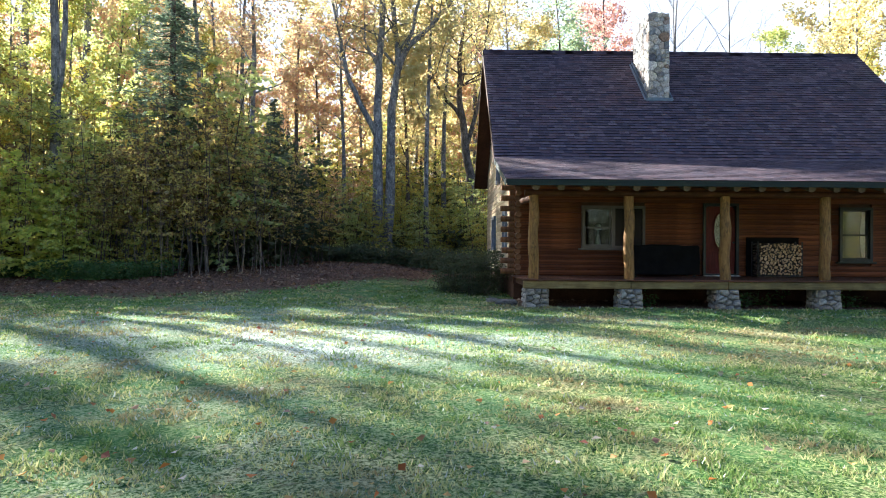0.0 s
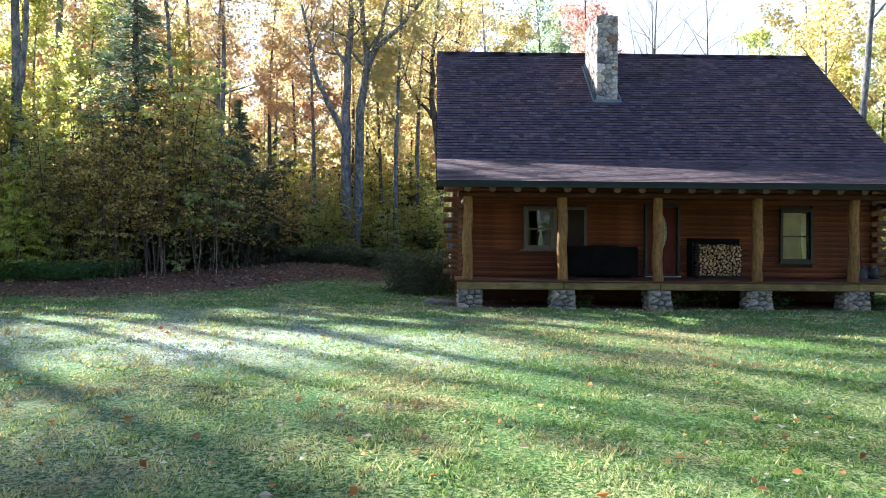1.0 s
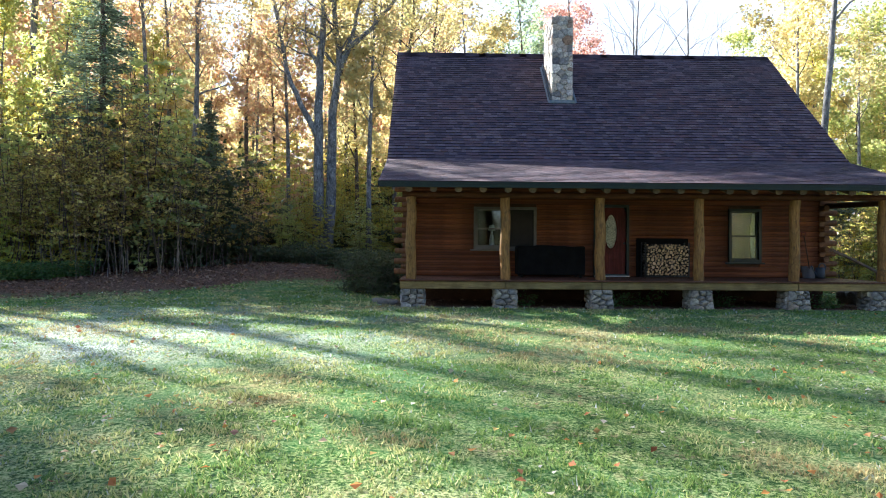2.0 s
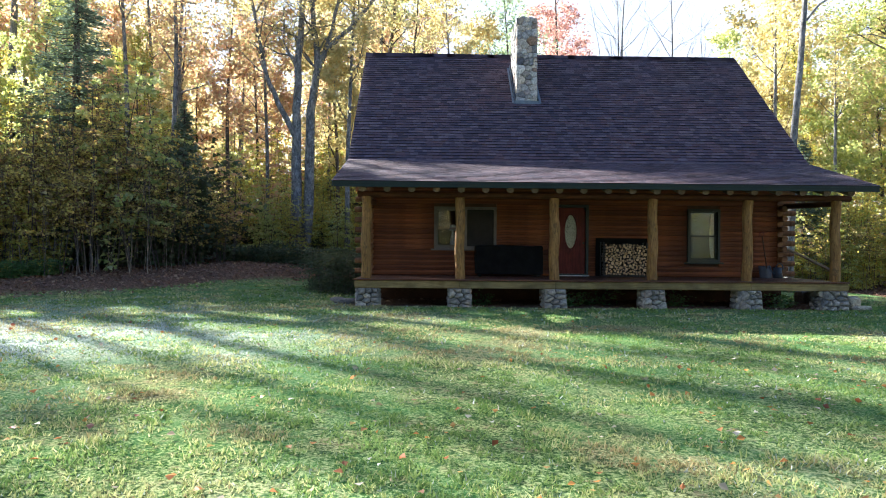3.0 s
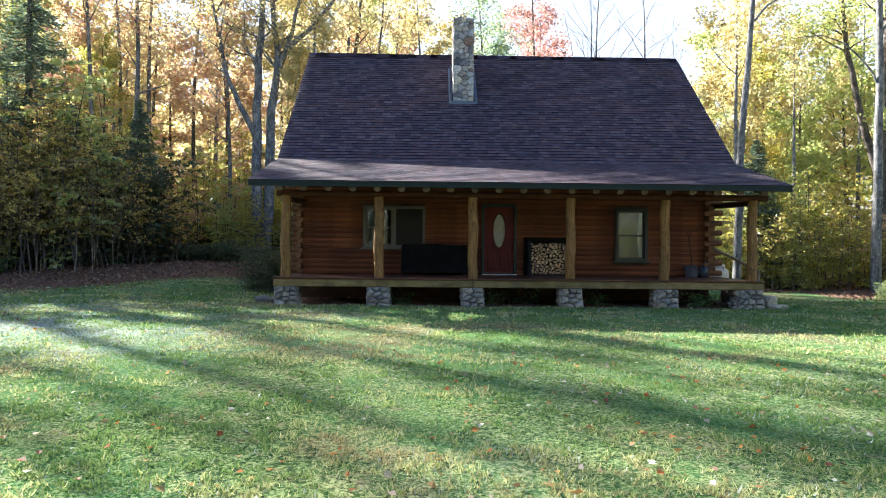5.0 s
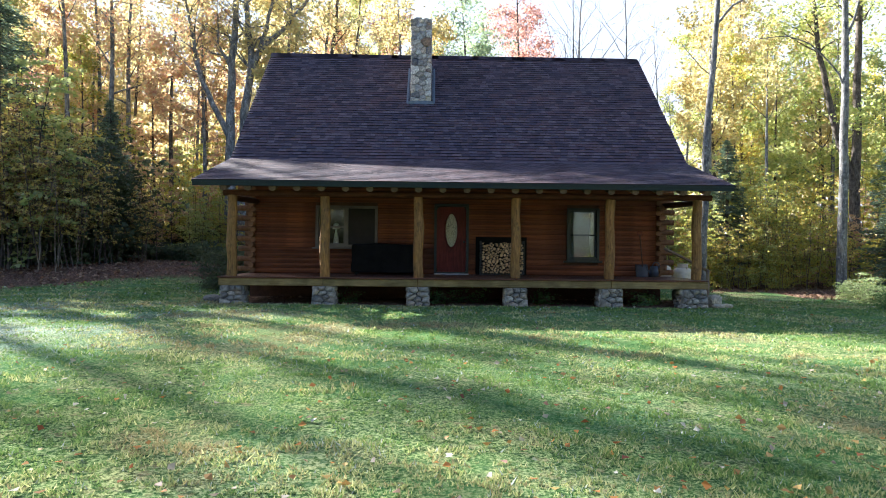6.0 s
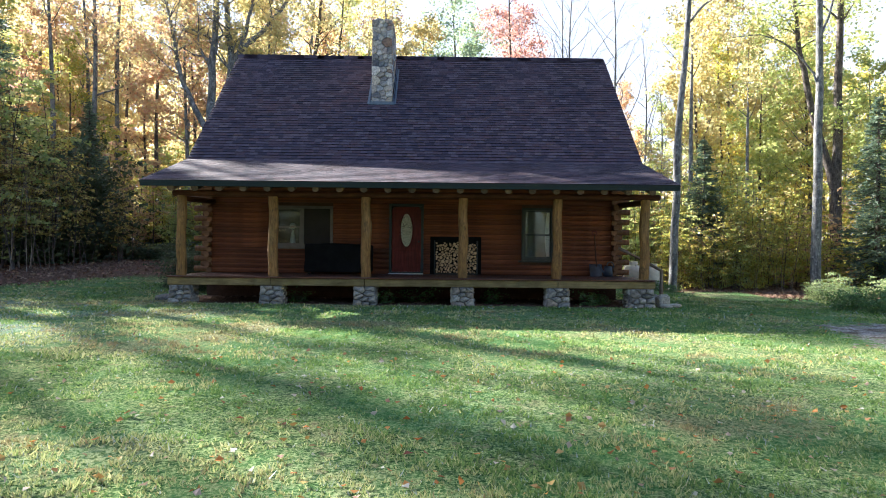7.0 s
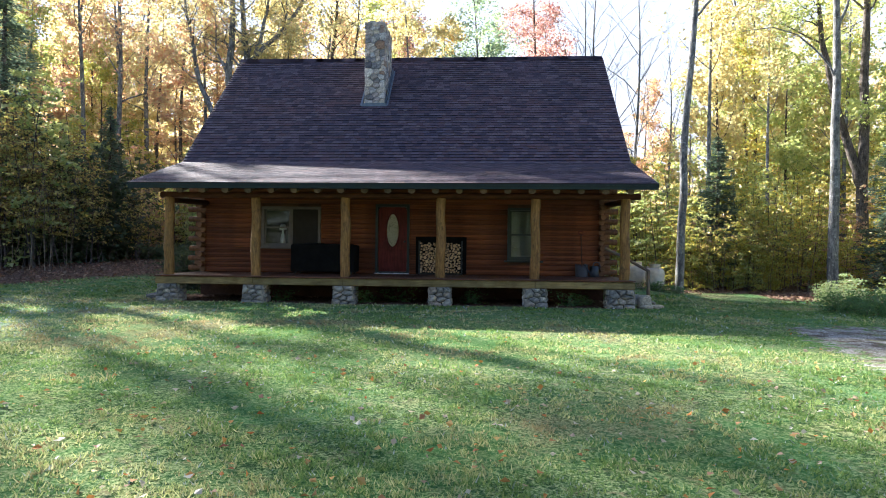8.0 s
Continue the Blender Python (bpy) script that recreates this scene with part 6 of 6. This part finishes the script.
# these weeds take the darker green leaf to look shaded
dk = [shrub_meshes(307 + k, 0.85, 1.2, 14, 1100, 0.1, "green", bark_dark, 0.1, 0.14) for k in range(2)]
for k in range(16):
    x = 19.4 + (k % 8) * 0.62 + tr_rng.uniform(-0.3, 0.3)
    y = 14.3 + (k // 8) * 1.4 + 0.35 * (x - 18.7) + tr_rng.uniform(-0.4, 0.4)
    put_tree(*dk[k % 2], x, y, tr_rng.uniform(0.3, 0.7), k * 2.3, "dense dark green weeds beside the track", "weeds", "shaded weeds", category="weeds")
for x, y in ((17.1, 22.7), (16.6, 22.9), (16.1, 23.3), (17.6, 23.0)):
    put_tree(*dk[0], x, y, tr_rng.uniform(0.3, 0.45), x * 5, "dark low weeds at the foot of the tanks", "weeds", "weeds by the tanks", category="weeds")
und = shrub_meshes(306, 0.4, 0.5, 10, 260, 0.07, "green", bark_dark, 0.1, 0.1)
for x, y in ((5.0, 15.6), (7.35, 15.5), (12.7, 15.4), (10.2, 15.7), (13.1, 15.8), (8.2, 15.9)):
    put_tree(*und, x, y, tr_rng.uniform(0.7, 1.1), x, "small green weed under the porch edge", "weeds", "weeds under the porch", category="weeds")


# ---- grass, fallen leaves ----
def build_grass():
    """Short mown blades in small tufts, thicker near the front of the lawn."""
    r = np.random.default_rng(5)
    n, k = 62000, 8
    y = 2.3 + 18.5 * r.random(n) ** 2.2
    x = (-0.8 * y - 1.0) + r.random(n) * (11.7 + 1.0 + 1.62 * y)
    far = r.random(n) < 0.08                       # thin turf behind the path
    y = np.where(far, -4.0 + 6.6 * r.random(n), y)
    x = np.where(far, -4.0 + 20.0 * r.random(n), x)
    keep = np.array([litter_at(a, b) < 0.5 and gravel_at(a, b) < 0.25 + 0.5 * abs(hash2(a * 3, b * 3)) for a, b in zip(x, y)])
    tuft = np.array([0.55 + 0.9 * hash2(a * 1.7, b * 1.7) for a, b in zip(x, y)])
    clump = np.array([hash2(a * 6.5, b * 6.5) + 0.6 * hash2(a * 15.0, b * 15.0) for a, b in zip(x, y)])      # hand-sized tufts
    keep &= r.random(n) < (tuft + 0.4) * np.clip(0.7 + 1.3 * clump, 0.12, 1.2)
    x, y, tuft, clump = x[keep], y[keep], tuft[keep], clump[keep]
    z = np.array([ground_z(a, b) for a, b in zip(x, y)])
    fr = np.array([frost_at(a, b) for a, b in zip(x, y)])
    size = r.uniform(0.6, 1.5, len(x)) * (1 + 0.9 * np.clip(1.6 * clump, -0.35, 0.8))
    x, y, z, fr, tuft, size = (np.repeat(q, k) for q in (x, y, z, fr, tuft, size))
    n = len(x)
    spread = 0.014 * size * (0.7 + 0.16 * np.maximum(y, 2.3))
    x, y = x + r.normal(size=n) * spread, y + r.normal(size=n) * spread
    h = (0.008 + 0.016 * r.random(n)) * size * (0.65 + 0.6 * np.clip(tuft, 0, 1.3)) * (1 + 0.03 * np.maximum(y, 2.3))
    w = (0.004 + 0.004 * r.random(n)) * (0.3 + 0.27 * np.maximum(y, 2.3))
    a, b = r.uniform(0, 6.28, n), r.uniform(0, 6.28, n)
    bend = r.uniform(0.3, 1.3, n) * h
    p0 = np.stack([x - np.cos(a) * w, y - np.sin(a) * w, z - 0.006], 1)
    p1 = np.stack([x + np.cos(a) * w, y + np.sin(a) * w, z - 0.006], 1)
    p2 = np.stack([x + np.cos(b) * bend, y + np.sin(b) * bend, z + h], 1)
    v = np.stack([p0, p1, p2], 1).reshape(-1, 3)
    tone = np.array([tone_at(a, b) for a, b in zip(x, y)]) + r.normal(size=n) * 0.16
    which = np.where(tone > 0.46, 2, np.where(tone > -0.05, 1, 0))
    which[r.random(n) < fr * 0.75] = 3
    me = quick_mesh("grass", v, np.arange(3 * n).reshape(n, 3), [blade_green, blade_light, blade_dry, frost_blade], False, which)
    tagged(new("grass", me), "short green lawn grass, frosted white in patches", "grass", kind="stuff")


def build_fallen():
    r = np.random.default_rng(6)
    n = 1300
    y = 2.4 + 13 * r.random(n) ** 1.7
    x = (-0.8 * y - 1.0) + r.random(n) * (12.7 + 1.62 * y)
    c = np.array([(a, b, ground_z(a, b) + 0.035) for a, b in zip(x, y)])
    more = 400
    c2 = np.array([(a, b, ground_z(a, b) + 0.035) for a, b in zip(r.uniform(6, 19, more), 2.6 + 5.5 * r.random(more) ** 1.3)])
    v, f = leaf_quads(np.concatenate([c, c2]), 0.058, r, 0.82, slim=0.85)
    tagged(new("fallen_leaves", quick_mesh("fallen_leaves", v, f, [LEAF["fallen"]])), "scattered orange and tan leaves lying on the lawn", "leaves", kind="stuff")
    n = 20000
    x, y = r.uniform(-19, 34, n), r.uniform(16.5, 30, n)
    keep = np.array([r.random() < litter_at(a, b + 0.6) for a, b in zip(x, y)])
    c = np.array([(a, b, ground_z(a, b) + 0.025) for a, b in zip(x[keep], y[keep])])
    v, f = leaf_quads(c, 0.11, r, 0.7, slim=0.8)
    tagged(new("leaf_litter", quick_mesh("leaf_litter", v, f, [LEAF["litter"]])), "reddish brown leaf litter under the trees", "leaves", kind="stuff")


build_grass()
build_fallen()


def build_far_woods():
    """The woods going on all round, too far to tell tree from tree."""
    r = np.random.default_rng(8)
    cs = []
    for k in range(430):
        a = r.uniform(0.2, 2.9) if k % 5 else r.uniform(3.2, 6.2)
        d = r.uniform(62, 105)
        x, y = 6 + d * math.cos(a), 10 + d * math.sin(a)
        if y > 30 and 0.0 < (x - 6) / (y + 2) < 0.42:
            top = r.uniform(7, 15)
        else:
            top = r.uniform(15, 25)
        zz = ground_z(x, y)
        n = 480
        t = r.random(n)
        rad = 3.8 * np.sqrt(np.clip(1 - (2 * t - 1) ** 2, 0.05, 1)) * r.random(n) ** 0.5
        b = r.uniform(0, 6.28, n)
        cs.append(np.stack([x + rad * np.cos(b), y + rad * np.sin(b), zz + 0.5 + (top - 0.5) * t], 1))
    v, f = leaf_tris(np.concatenate(cs), 0.6, r, 0.2)
    tagged(new("far_woods", quick_mesh("far_woods", v, f, [LEAF["yellow"]])), "pale yellow woods closing in the distance", "woods", kind="stuff")


build_far_woods()


def build_undergrowth():
    """Leafy brush filling the woods between the trunks, back from the clearing."""
    r = np.random.default_rng(18)
    cs = []
    for k in range(700):
        x, y = r.uniform(-46, 58), r.uniform(37, 62)
        if 3 < x < 16 and y < 44:
            continue
        zz, top = ground_z(x, y), r.uniform(2.0, 7.5)
        for q in range(9):                      # level sprays on a few thin stems
            a, h = r.uniform(0, 6.28), top * r.uniform(0.12, 1.0)
            ln, n = r.uniform(0.8, 2.2) * (1.15 - 0.6 * h / top), 22
            t = r.uniform(0.15, 1.0, n)
            side = r.normal(size=n) * 0.22 * ln
            cs.append(np.stack([x + ln * t * math.cos(a) - side * math.sin(a), y + ln * t * math.sin(a) + side * math.cos(a), zz + h - 0.2 * ln * t * t + r.normal(size=n) * 0.06], 1))
    v, f = leaf_tris(np.concatenate(cs), 0.24, r, 0.5)
    tagged(new("undergrowth", quick_mesh("undergrowth", v, f, [LEAF["gold"]])), "golden-olive brush deep among the trunks", "undergrowth", kind="stuff")


build_undergrowth()


def build_sky_glow():
    """A glowing band far behind the woods, added to whiten the low sky."""
    m = bpy.data.materials.new("sky_glow")
    m.use_nodes = True
    n, l = m.node_tree.nodes, m.node_tree.links
    n.remove(n["Principled BSDF"])
    em, co, sep, rp = n.new("ShaderNodeEmission"), n.new("ShaderNodeTexCoord"), n.new("ShaderNodeSeparateXYZ"), n.new("ShaderNodeValToRGB")
    l.new(co.outputs["Generated"], sep.inputs[0])
    l.new(sep.outputs["Z"], rp.inputs[0])
    rp.color_ramp.elements[0].color, rp.color_ramp.elements[1].color = (1.0, 0.98, 0.95, 1), (0.9, 0.96, 1.0, 1)
    l.new(rp.outputs[0], em.inputs["Color"])
    em.inputs["Strength"].default_value = 0.22
    l.new(em.outputs[0], n["Material Output"].inputs["Surface"])
    k, rad = 64, 1000.0
    turn = [math.pi * (0.02 + 0.96 * i / (k - 1)) for i in range(k)]
    vs = [(rad * math.cos(a), rad * math.sin(a), z) for z in (-10.0, 120.0, 440.0) for a in turn]
    fs = [(r * k + i, r * k + i + 1, (r + 1) * k + i + 1, (r + 1) * k + i) for r in range(2) for i in range(k - 1)]
    tagged(new("backdrop", quick_mesh("backdrop", vs, np.array(fs), [m], True)), "glowing pale band behind the woods, whitening the low sky", "sky", kind="structure")


build_sky_glow()
